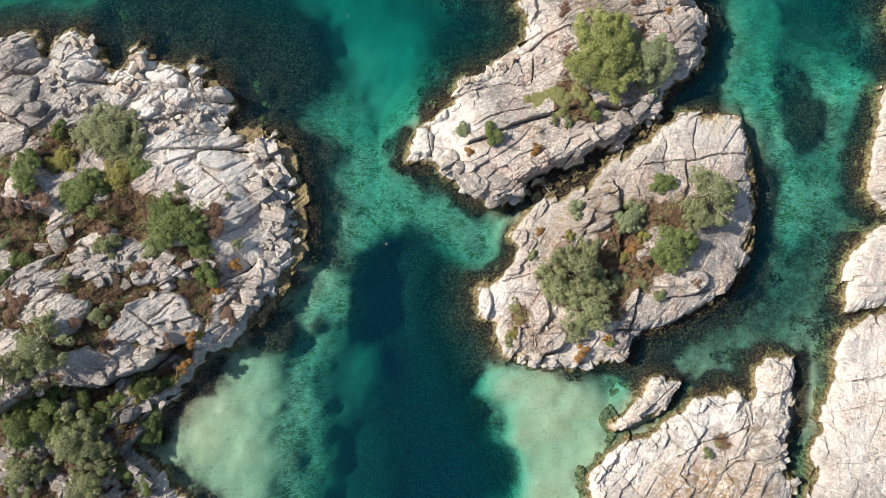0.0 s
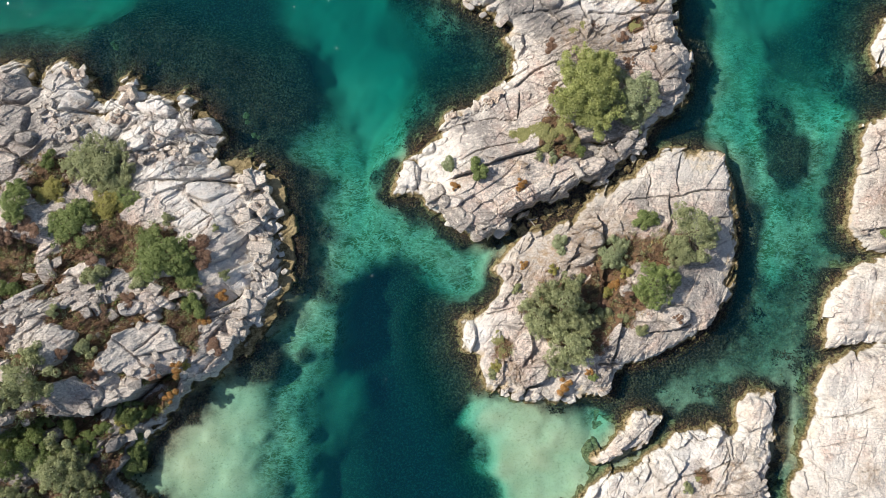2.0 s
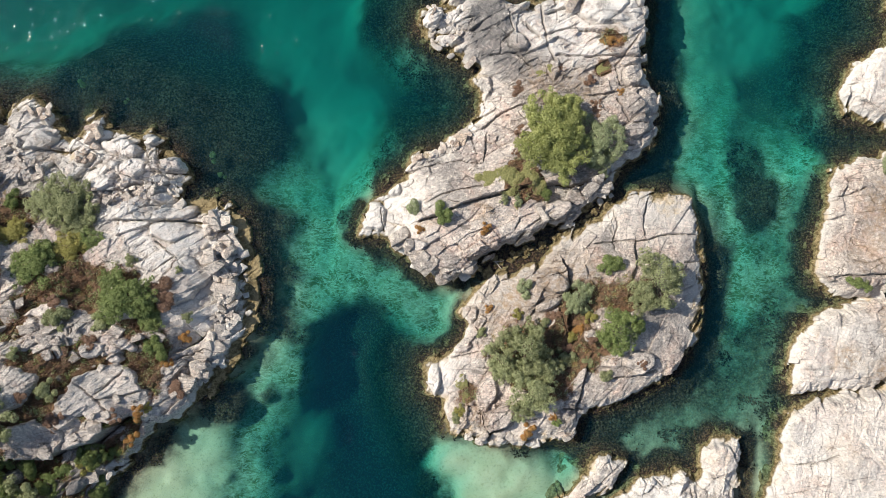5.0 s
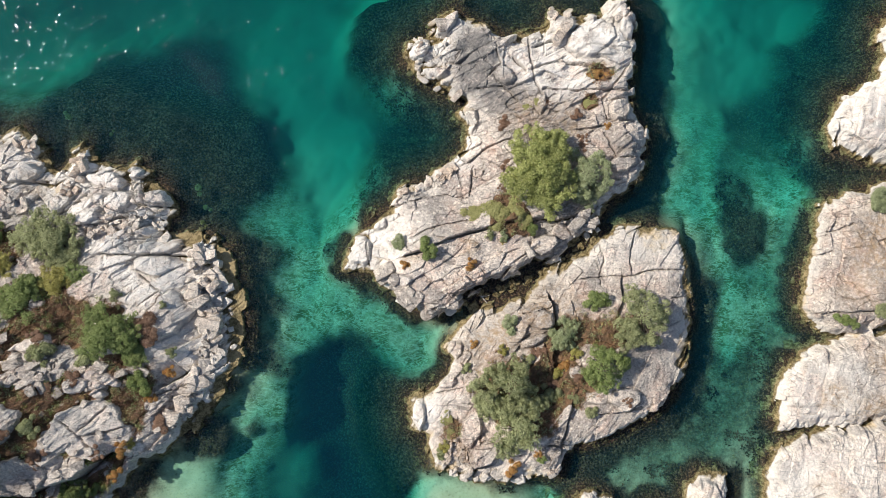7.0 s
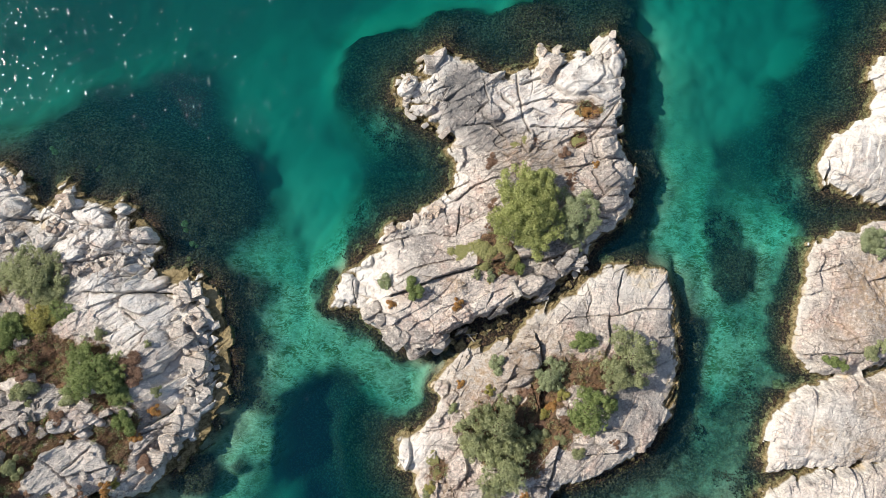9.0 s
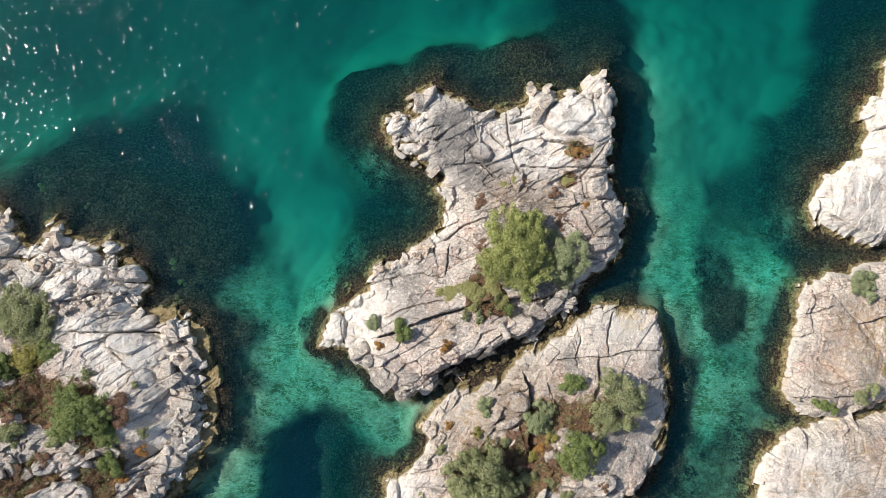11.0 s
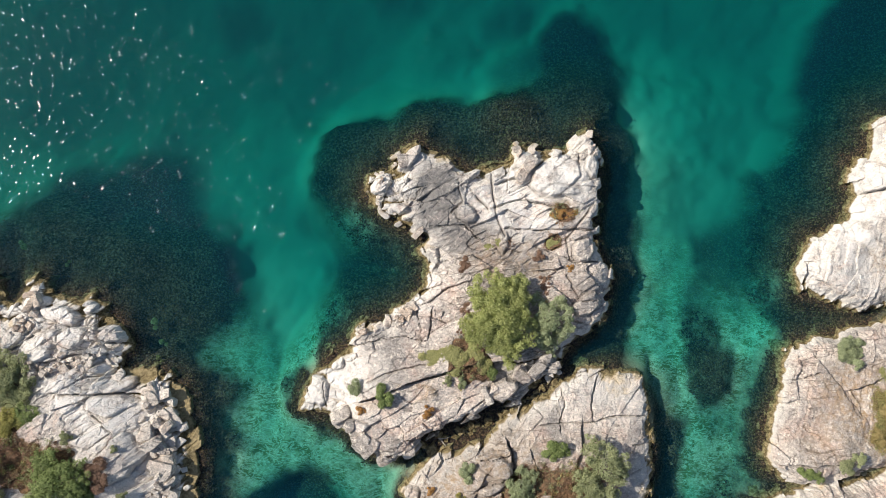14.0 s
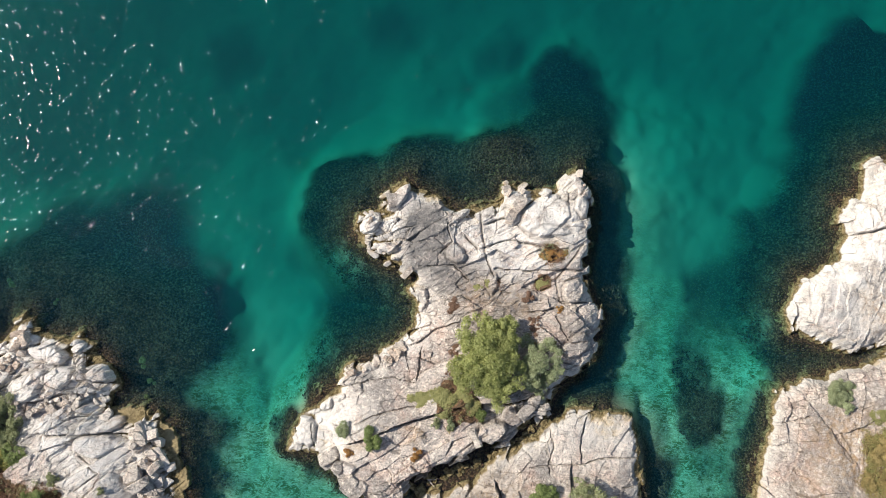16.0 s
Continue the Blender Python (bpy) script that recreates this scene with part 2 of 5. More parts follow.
def seabed_material():
    m = Nodes("seabed")
    clean = m.mix(m.ramp(m.noise(0.7, 5, 0.6), 0.35, 0.65), (0.59, 0.525, 0.37), (0.51, 0.46, 0.31))
    # sand tone by depth: darker from 0.7 m down, paler below 2.4 m
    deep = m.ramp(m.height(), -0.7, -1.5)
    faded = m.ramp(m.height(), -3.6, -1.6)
    deep_sand = m.mix(m.math("MULTIPLY", m.ramp(m.noise(1.0, 6, 0.7), 0.43, 0.58), faded), (0.36, 0.36, 0.23), (0.13, 0.155, 0.065))
    deep_sand = m.mix(m.ramp(m.height(), -2.4, -3.8), deep_sand, (0.42, 0.44, 0.31))
    sand = m.mix(deep, clean, deep_sand)
    # crest: bright caustic streaks of sunlit water, painted into the sand colour
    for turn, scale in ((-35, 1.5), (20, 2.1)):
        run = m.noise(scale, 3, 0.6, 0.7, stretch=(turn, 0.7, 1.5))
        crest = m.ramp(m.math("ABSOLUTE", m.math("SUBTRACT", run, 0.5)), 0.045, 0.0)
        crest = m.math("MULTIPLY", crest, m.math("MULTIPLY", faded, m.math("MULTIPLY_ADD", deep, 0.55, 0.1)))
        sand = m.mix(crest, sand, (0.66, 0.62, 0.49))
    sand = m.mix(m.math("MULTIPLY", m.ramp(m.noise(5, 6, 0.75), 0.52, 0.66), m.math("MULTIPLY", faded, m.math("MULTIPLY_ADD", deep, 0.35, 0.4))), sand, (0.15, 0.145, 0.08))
    scraps = m.math("MULTIPLY", m.ramp(m.noise(2.4, 7, 0.72, 0.4), 0.6, 0.68), m.ramp(m.noise(0.35, 3, 0.6), 0.46, 0.6))  # torn weed lying on the sand
    sand = m.mix(m.math("MULTIPLY", scraps, m.math("MULTIPLY", faded, 0.75)), sand, (0.13, 0.125, 0.06))
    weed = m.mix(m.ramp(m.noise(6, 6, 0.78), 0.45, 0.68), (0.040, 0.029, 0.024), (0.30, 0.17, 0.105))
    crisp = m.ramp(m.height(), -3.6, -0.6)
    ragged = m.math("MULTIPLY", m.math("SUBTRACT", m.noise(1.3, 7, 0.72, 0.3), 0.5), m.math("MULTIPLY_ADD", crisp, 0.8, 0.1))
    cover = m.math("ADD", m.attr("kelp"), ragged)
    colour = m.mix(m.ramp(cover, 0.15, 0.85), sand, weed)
    relief = m.math("MULTIPLY", m.noise(9, 5, 0.7), m.attr("kelp"))
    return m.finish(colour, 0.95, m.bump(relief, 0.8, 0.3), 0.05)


def water_material():
    """Clear green sea: what lies beneath is dimmed by the depth of the water over it, and a skin of small waves mirrors sky and sun."""
    m = Nodes("sea_water")
    t = m.tree
    depth = m.attr("depth")
    clear = t.nodes.new("ShaderNodeCombineColor")
    for n, keep in enumerate((0.51, 0.85, 0.85)):
        t.links.new(m.math("POWER", keep, depth), clear.inputs[n])
    see = t.nodes.new("ShaderNodeBsdfTransparent")
    t.links.new(clear.outputs[0], see.inputs[0])
    cloud = t.nodes.new("ShaderNodeBsdfDiffuse")
    murk = m.math("SUBTRACT", 1.0, m.math("POWER", 0.72, depth))
    t.links.new(m.mix(murk, (0, 0, 0), (0.001, 0.020, 0.033)), cloud.inputs[0])
    body = t.nodes.new("ShaderNodeAddShader")
    t.links.new(see.outputs[0], body.inputs[0])
    t.links.new(cloud.outputs[0], body.inputs[1])
    gloss = t.nodes.new("ShaderNodeBsdfGlossy")
    gloss.distribution = "BECKMANN"
    gloss.inputs["Roughness"].default_value = 0.13
    chop = m.noise(1.8, 2, 0.5, 0.4, stretch=(-20, 0.7, 1.5))
    lap = m.ramp(m.noise(2.0, 1.0, 0.5, 0.2), 0.54, 0.8)
    open_sea = m.math("MULTIPLY", m.ramp(m.noise(0.12, 2, 0.5), 0.25, 0.55), m.ramp(depth, 1.5, 3.5))
    waves = m.math("ADD", m.math("MULTIPLY", chop, 0.16), m.math("MULTIPLY", lap, m.math("MULTIPLY_ADD", open_sea, 0.85, 0.03)))
    skin = m.bump(waves, 1.0, 0.05)
    t.links.new(skin, gloss.inputs["Normal"])
    rim = t.nodes.new("ShaderNodeFresnel")
    rim.inputs[0].default_value = 1.25
    both = t.nodes.new("ShaderNodeMixShader")
    t.links.new(rim.outputs[0], both.inputs[0])
    t.links.new(body.outputs[0], both.inputs[1])
    t.links.new(gloss.outputs[0], both.inputs[2])
    t.links.new(both.outputs[0], m.out.inputs["Surface"])
    return m.mat


def leaf_material(name, dark, light, through_light=0.4, patch=None):
    m = Nodes(name)
    c = m.mix(m.island, dark, light)
    if patch:  # stretches of older, darker or redder growth
        c = m.mix(m.ramp(m.noise(0.45, 4, 0.6), 0.42, 0.6), c, tuple(0.45 * v for v in dark))
        c = m.mix(m.math("MULTIPLY", m.ramp(m.noise(0.7, 3, 0.6, 0.5), 0.56, 0.7), 0.7), c, m.mix(m.island, dark, patch))
    c = m.mix(m.math("MULTIPLY", m.random(), 0.35), c, tuple(0.6 * v for v in dark))
    m.finish(c, 0.65, None, 0.25)
    glow = m.tree.nodes.new("ShaderNodeBsdfTranslucent")
    m.tree.links.new(c, glow.inputs[0])
    both = m.tree.nodes.new("ShaderNodeMixShader")
    both.inputs[0].default_value = through_light
    m.tree.links.new(m.bsdf.outputs[0], both.inputs[1])
    m.tree.links.new(glow.outputs[0], both.inputs[2])
    m.tree.links.new(both.outputs[0], m.out.inputs["Surface"])
    return m.mat


def bark_material():
    m = Nodes("bark")
    c = m.mix(m.ramp(m.noise(9, 5, 0.7), 0.35, 0.65), (0.09, 0.065, 0.045), (0.22, 0.18, 0.14))
    return m.finish(c, 0.9, m.bump(m.noise(30, 4), 0.6, 0.02))


def dry_wood_material():
    m = Nodes("dry_wood")
    c = m.mix(m.ramp(m.noise(14, 5, 0.7, 0, stretch=(-42, 0.3, 2)), 0.35, 0.65), (0.30, 0.26, 0.21), (0.55, 0.50, 0.43))
    return m.finish(c, 0.9, m.bump(m.noise(40, 3), 0.5, 0.01))


DRY_WOOD = dry_wood_material()
SEABED, WATER, BARK = seabed_material(), water_material(), bark_material()
LEAF = {
    "olive": leaf_material("olive_leaves", (0.275, 0.30, 0.14), (0.57, 0.595, 0.345)),
    "lime": leaf_material("lime_leaves", (0.27, 0.305, 0.095), (0.56, 0.58, 0.245)),
    "green": leaf_material("green_leaves", (0.145, 0.20, 0.065), (0.41, 0.475, 0.185)),
    "grey": leaf_material("grey_leaves", (0.27, 0.31, 0.16), (0.53, 0.575, 0.35)),
    "yellow": leaf_material("yellow_leaves", (0.34, 0.305, 0.09), (0.60, 0.565, 0.20)),
    "orange": leaf_material("orange_leaves", (0.512, 0.244, 0.085), (0.620, 0.439, 0.171)),
    "rust": leaf_material("rust_leaves", (0.185, 0.11, 0.072), (0.42, 0.265, 0.18), 0.25),
    "moss": leaf_material("moss_leaves", (0.25, 0.25, 0.09), (0.46, 0.44, 0.19), 0.2),
    "straw": leaf_material("straw_blades", (0.30, 0.23, 0.09), (0.50, 0.40, 0.18), 0.2),
    "kelp": leaf_material("kelp_fronds", (0.045, 0.031, 0.022), (0.23, 0.135, 0.08), 0.1, (0.36, 0.12, 0.065)),
    "wrack": leaf_material("wrack_fronds", (0.09, 0.07, 0.028), (0.25, 0.185, 0.08), 0.1),
}

# ---- shorelines of the rocks ----
WEST = pairs([-36.3, 19.1, -31.8, 18.5, -30.1, 18.8, -28.7, 18.8, -28.3, 17.1, -27.7, 18.4, -26.1, 18.9, -24.4, 17.1, -23.4, 15.5, -22.2, 17.1, -21.6, 17.7, -20.8, 16.5, -18.3, 15.8, -17.6, 16.3, -15.5, 14.5, -14.6, 12.8, -15.4, 11.3, -12.7, 11.1, -10.9, 10.3, -10.1, 7.1, -9.5, 4.3, -10.0, 2.7, -11.2, -0.1, -13.0, -2.6, -14.8, -3.7, -16.8, -4.8, -17.7, -6.6, -19.5, -7.5, -20.7, -9.6, -21.7, -10.8, -20.7, -11.7, -19.5, -13.1, -17.9, -14.3, -17.6, -18.1, -35.5, -17.7])
NORTH = pairs([-2.8, 8.6, -2.0, 10.8, -0.7, 12.4, 0.3, 13.1, 1.3, 14.4, 2.5, 14.9, 4.1, 15.8, 5.7, 17.2, 6.2, 18.8, 5.3, 19.7, 5.7, 20.7, 4.5, 21.3, 2.5, 22.3, 1.3, 23.8, 1.7, 25.0, 3.1, 25.6, 3.5, 26.7, 5.1, 27.7, 6.1, 26.9, 7.6, 26.2, 8.6, 25.6, 10.4, 25.8, 11.6, 26.2, 12.0, 27.3, 13.9, 26.8, 15.7, 26.6, 16.3, 27.9, 17.1, 28.5, 18.1, 26.8, 18.0, 25.4, 17.7, 22.5, 17.9, 20.1, 19.0, 18.0, 18.2, 15.2, 16.1, 13.2, 15.4, 12.4, 15.1, 11.4, 13.7, 10.4, 12.1, 9.2, 10.7, 9.4, 9.3, 8.2, 6.9, 7.4, 5.4, 6.4, 3.8, 5.3, 2.4, 5.8, 1.4, 6.5, -0.0, 7.6, -0.6, 8.4, -1.6, 8.5])
SOUTH = pairs([4.5, 3.7, 5.3, 5.1, 7.3, 6.1, 9.9, 6.6, 11.2, 7.8, 12.8, 9.3, 15.1, 10.9, 17.1, 11.7, 19.1, 11.6, 20.8, 11.0, 21.5, 9.1, 21.6, 5.5, 21.0, 2.0, 20.3, 0.0, 18.7, -1.7, 15.9, -3.0, 12.7, -4.1, 12.3, -5.5, 10.3, -5.6, 9.1, -6.0, 6.4, -6.1, 4.8, -5.3, 3.3, -5.1, 2.9, -3.1, 2.0, -2.3, 1.7, -0.3, 3.4, 0.4, 4.4, 1.2, 4.9, 2.3, 4.3, 3.2])
SPUR = pairs([9.2, -13.6, 10.3, -12.3, 11.7, -11.0, 13.6, -10.3, 15.4, -9.4, 16.8, -8.1, 19.2, -7.7, 20.7, -8.1, 21.0, -6.2, 21.8, -5.3, 23.5, -5.6, 23.6, -8.2, 23.6, -9.7, 22.6, -12.0, 23.1, -14.3, 22.9, -18.8, 8.7, -18.6])
FLAKE = pairs([11.0, -9.9, 12.7, -8.2, 13.7, -6.6, 15.6, -7.2, 14.8, -9.0, 12.1, -10.3])
EAST_1 = pairs([41.7, 30.3, 38.5, 29.4, 37.3, 29.1, 36.5, 26.8, 35.7, 26.6, 35.2, 24.6, 35.6, 23.6, 34.2, 21.7, 32.6, 21.0, 31.8, 18.7, 32.1, 17.1, 33.9, 16.4, 35.8, 15.8, 38.1, 16.3, 41.3, 17.2])
EAST_2 = pairs([40.0, 16.6, 36.3, 15.0, 33.6, 14.1, 31.6, 13.6, 30.7, 12.4, 30.5, 10.4, 29.4, 8.1, 29.2, 6.1, 29.7, 4.9, 31.2, 3.9, 34.0, 4.4, 35.9, 5.0, 39.5, 6.1])
EAST_3 = pairs([39.5, 5.6, 35.9, 4.6, 31.2, 3.6, 28.3, 2.4, 27.4, -0.1, 27.0, -2.0, 27.3, -2.6, 31.0, -2.3, 35.6, -1.9, 39.2, -1.2])
EAST_4 = pairs([37.8, -1.1, 30.2, -2.6, 27.6, -3.3, 26.6, -4.4, 26.1, -7.9, 25.2, -10.0, 24.7, -12.1, 24.1, -15.1, 23.8, -18.8, 36.6, -19.1])
SHORES = [WEST, NORTH, SOUTH, SPUR, FLAKE, EAST_1, EAST_2, EAST_3, EAST_4]

# ---- seabed: x, y, reach, depth, weed cover ----
BED_COVE = [
    (7, -14, 2, 0.66, 0.0), (3.4, -13.4, 1, 2.2, 0.95), (5.6, -13.4, 0.9, 0.66, 0.03), (-0.8, -13.1, 2.2, 4.5, 0.95), (-10.2, -12.6, 1.8, 1.7, 0.15),
    (-6.5, -12.5, 2, 3.6, 0.7), (-14, -12, 2, 0.85, 0.15), (6.3, -10.6, 2.2, 0.66, 0.03), (4.5, -10.4, 0.9, 0.66, 0.03), (2.2, -10, 1, 2.2, 0.95),
    (-16, -9.6, 1.8, 0.55, 0.0), (-13.8, -9.0, 1.6, 0.8, 0.0), (-10.6, -9, 1.8, 1.5, 0.08), (24.3, -9, 0.8, 0.5, 0.1), (4.2, -8, 1.2, 0.75, 0.05),
    (-2.3, -7.7, 2.2, 4.5, 0.95), (-13.2, -7.0, 1.5, 0.9, 0.0),
]
BED_NARROWS = [
    (-7.0, -7, 1.8, 3.0, 0.45), (24.6, -6, 0.8, 0.8, 0.2), (-9.3, -5.2, 1.4, 2.0, 0.15), (24.8, -4.4, 1.4, 1.1, 0.5), (19, -3.9, 1.8, 1.4, 0.6),
    (-12, -3.6, 0.8, 1.2, 0.7), (-9.6, -2.4, 0.5, 1.6, 0.9), (-2.9, -1.8, 2.0, 4.2, 0.95), (-9.2, -0.5, 1.6, 1.3, 0.05), (17, 0, 2, 1.2, 0.7),
    (-10.3, 0.2, 0.6, 1.0, 0.8), (26.5, 0.5, 1.6, 1.6, 0.65), (-2.5, 1.4, 1.6, 3.4, 0.95), (-8.7, 3.5, 0.8, 1.3, 0.75), (-6.8, 4.2, 1.2, 1.7, 0.1),
    (0.6, 4.2, 1.5, 1.5, 0.3), (24.6, 4.6, 1.5, 1.4, 0.15),
]
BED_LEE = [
    # kelp and deep water; cover also paints in shade cast by islands and trees
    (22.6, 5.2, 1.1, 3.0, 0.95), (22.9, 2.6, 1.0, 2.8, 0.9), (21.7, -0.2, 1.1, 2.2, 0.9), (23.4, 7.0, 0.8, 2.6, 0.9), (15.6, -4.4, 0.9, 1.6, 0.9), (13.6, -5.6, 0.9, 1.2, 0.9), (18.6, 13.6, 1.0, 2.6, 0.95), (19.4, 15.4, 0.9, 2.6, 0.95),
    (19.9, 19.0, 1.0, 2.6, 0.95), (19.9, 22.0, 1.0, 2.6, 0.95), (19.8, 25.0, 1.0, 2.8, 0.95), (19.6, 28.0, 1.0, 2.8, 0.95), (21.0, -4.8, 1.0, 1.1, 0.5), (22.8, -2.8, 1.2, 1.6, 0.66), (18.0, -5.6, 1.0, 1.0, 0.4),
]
BED_EAST = [
    (31, 24, 1.2, 3.0, 0.7), (27.5, 16.5, 0.9, 2.2, 0.35), (28, 8, 1.0, 2.0, 0.5), (27.5, 3.5, 1.0, 1.9, 0.6), (25.5, -1.5, 1.0, 1.4, 0.6), (23, 0.8, 1.0, 1.6, 0.5), (28.6, 11.5, 0.9, 2.0, 0.5), (30.6, 19.6, 1.0, 2.8, 0.8),
    (-11.3, -12.5, 0.6, 1.1, 0.85), (-12.2, -8.2, 0.35, 0.9, 0.5), (-8.0, 1.6, 0.7, 1.6, 0.8), (-7.9, 6.0, 0.7, 1.7, 0.7), (-3.6, 9.8, 0.6, 1.7, 0.6), (-1.2, 6.8, 0.6, 1.3, 0.6),
]
BED_SHALLOWS = [
    (-2.8, 5.7, 1.3, 1.5, 0.15), (-9, 6.6, 0.9, 1.4, 0.8), (7.3, 7.0, 0.7, 0.2, 0.8), (9.9, 7.6, 0.7, 0.2, 0.8), (-7.0, 8.2, 1.2, 1.8, 0.1),
    (-11.3, 9.1, 1.6, 1.5, 0.9), (12.5, 9.3, 0.7, 0.22, 0.8), (22.6, 9.5, 1.4, 1.5, 0.1), (-9.2, 9.6, 1.2, 1.5, 0.9), (26.1, 10.5, 0.8, 1.6, 0.8),
    (14.5, 11.3, 0.9, 0.25, 0.9), (-7.9, 12.3, 1.6, 2.2, 0.1), (26, 12.4, 0.9, 1.6, 0.75), (15.8, 12.5, 0.8, 0.9, 1.0), (17, 13, 1.1, 2.2, 0.95),
    (21.6, 14.4, 1.4, 1.9, 0.1), (28.9, 14.5, 1.3, 2, 0.1),
]
BED_CHANNELS = [
    (25.7, 14.8, 0.9, 1.8, 0.66), (-4.6, 15.2, 1.8, 3.0, 0.0), (31.3, 15.5, 1, 1.8, 1.0), (33, 15.6, 1.2, 1.2, 1.0), (-12.6, 16.5, 3, 1.8, 1.0),
    (25.6, 17.2, 0.75, 2.2, 0.65), (29.5, 17.5, 1.5, 3, 0.6), (4.3, 17.5, 1, 1.8, 0.85), (0.7, 17.8, 1.6, 4, 0.8), (-2.0, 15.8, 1.1, 3.2, 0.55), (-0.6, 13.8, 1.0, 2.2, 0.85), (23.6, 18, 1.6, 2.3, 0.1),
    (2.2, 18.8, 1.2, 3, 0.8), (-5.6, 19, 2, 3.8, 0.0), (-19.6, 20, 3, 1.9, 1.0), (28.3, 20, 1.6, 3.4, 0.7), (4, 20.2, 1.1, 2.2, 0.85),
    (0.6, 20.4, 1.5, 4, 0.55), (-31, 20.6, 2, 2.5, 0.95),
]
BED_SOUND = [
    (-24, 21.5, 3, 2.4, 0.9), (-2.9, 22.6, 1.4, 4, 0.5), (8.1, 23, 1.5, 1.5, 0.9), (32.4, 23, 1.1, 2.6, 0.95), (33.8, 25.8, 1.2, 2.6, 0.95), (35, 28.5, 1.5, 3.0, 0.95), (36.5, 31, 1.5, 3.0, 0.95), (30.8, 21, 0.9, 2.6, 0.8), (22.2, 24.5, 2, 2.5, 0.05),
    (26.5, 24.5, 1.8, 3.2, 0.3), (-15.8, 24.8, 3, 3.2, 0.85), (-33, 25, 3, 5, 0.2), (-27.8, 25, 3, 5, 0.1), (-1.3, 25, 1.5, 2.2, 0.85),
]
BED_HEADLAND = [
    (-7.8, 26, 3, 3.8, 0.05), (0.2, 27.8, 1.6, 2.3, 0.95), (12.3, 29.2, 1.7, 1.2, 1.0), (6.2, 29.6, 1.7, 2.0, 1.0), (30.3, 30, 2.2, 3.9, 0.3),
    (24.3, 30.6, 2.5, 3.3, 0.0), (16.5, 31, 1.8, 2.2, 1.0),
]
BED_OPEN_SEA = [
    (-12, 32, 4, 5.2, 0.0), (12.2, 33.9, 1.5, 3.2, 0.5), (18.3, 34, 2.2, 3.2, 0.95), (6, 34.5, 2.5, 3.7, 0.0), (38.4, 35, 2.4, 3.2, 1.0),
    (-20.5, 36, 6, 6.5, 0.0), (0, 37, 4, 5.6, 0.05), (24.4, 37, 3, 5.2, 0.0), (31.5, 38, 3, 4.8, 0.05), (-10.5, 38.4, 1.8, 6, 0.55),
    (11, 38.9, 1.3, 4.5, 0.55), (8, 39.5, 3, 5.5, 0.2), (2.4, 41, 1.6, 5, 0.6),
]
BED = BED_COVE + BED_NARROWS + BED_LEE + BED_EAST + BED_SHALLOWS + BED_CHANNELS + BED_SOUND + BED_HEADLAND + BED_OPEN_SEA


def seabed_fields(x, y):
    """Depth of the water and cover of weed."""
    wx, wy = x + 0.36 * fbm(x * 0.5, y * 0.5, 40), y + 0.36 * fbm(x * 0.5, y * 0.5, 50)
    total, depth, weed = 0 * x + 1e-3, 0 * x + 5.5e-3, 0 * x
    for a, b, r, d, k in BED:
        w = np.exp(-((wx - a) ** 2 + (wy - b) ** 2) / (1.3 * r * r)) + 1e-6
        total, depth, weed = total + w, depth + w * d, weed + w * k
    depth, weed = depth / total, weed / total
    off = np.full(x.shape, 99.0)
    for s in SHORES:
        off = np.minimum(off, -shore(x, y, s))
    off = np.maximum(off, 0)
    # lee: the side turned away from the sun
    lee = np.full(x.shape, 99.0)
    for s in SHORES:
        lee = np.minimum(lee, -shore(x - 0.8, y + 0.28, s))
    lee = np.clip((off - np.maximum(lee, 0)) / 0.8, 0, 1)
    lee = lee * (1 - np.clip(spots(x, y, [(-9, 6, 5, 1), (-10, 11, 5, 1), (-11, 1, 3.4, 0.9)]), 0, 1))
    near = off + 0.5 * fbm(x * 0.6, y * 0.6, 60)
    # the lee term is kelp and also island shade painted as weed cover
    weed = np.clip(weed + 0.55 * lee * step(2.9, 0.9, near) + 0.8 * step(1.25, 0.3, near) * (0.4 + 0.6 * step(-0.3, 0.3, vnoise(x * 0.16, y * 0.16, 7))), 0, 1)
    depth = np.minimum(1.3 * depth - 0.34, 0.2 + (0.9 + 0.95 * lee) * off) + 0.12 * fbm(x * 0.7, y * 0.7, 70)
    depth = depth * (1 - 0.42 * weed * step(5.0, 3.0, depth) * step(7.0, 3.5, off))  # the canopy stands up from the bottom
    return np.maximum(depth, 0.12), weed


def spread(a, b, fine):
    """Even steps from a to b, then ever wider ones out to the horizon."""
    far = np.cumsum(fine * 1.35 ** np.arange(1, 25))
    far = far[far < 3000]
    return np.concatenate([(a - far)[::-1], np.arange(a, b, fine), b + far])


SEA = {}


def sea_at(x, y):
    """Depth and weed at places, from the finished seabed."""
    i = np.clip(np.searchsorted(SEA["xs"], x), 0, len(SEA["xs"]) - 1)
    j = np.clip(np.searchsorted(SEA["ys"], y), 0, len(SEA["ys"]) - 1)
    return SEA["depth"][j, i], SEA["weed"][j, i]


def build_sea():
    xs, ys = spread(-38, 46, 0.22), spread(-20, 46, 0.22)
    gx, gy = np.meshgrid(xs, ys)
    depth, weed = seabed_fields(gx, gy)
    SEA.update(xs=xs, ys=ys, depth=depth, weed=weed)
    me, used = grid_mesh("ground", xs, ys, -depth)
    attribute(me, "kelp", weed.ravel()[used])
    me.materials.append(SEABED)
    tagged(new("ground", me), "pale sandy seabed with dark weed beds under clear water", "seabed", kind="structure")
    me, used = grid_mesh("water", xs, ys, 0 * depth)
    attribute(me, "depth", depth.ravel()[used])
    me.materials.append(WATER)
    tagged(new("water", me), "clear turquoise sea water with small ripples", "water", kind="structure")


build_sea()


# ---- rocks ----
FIELDS = []


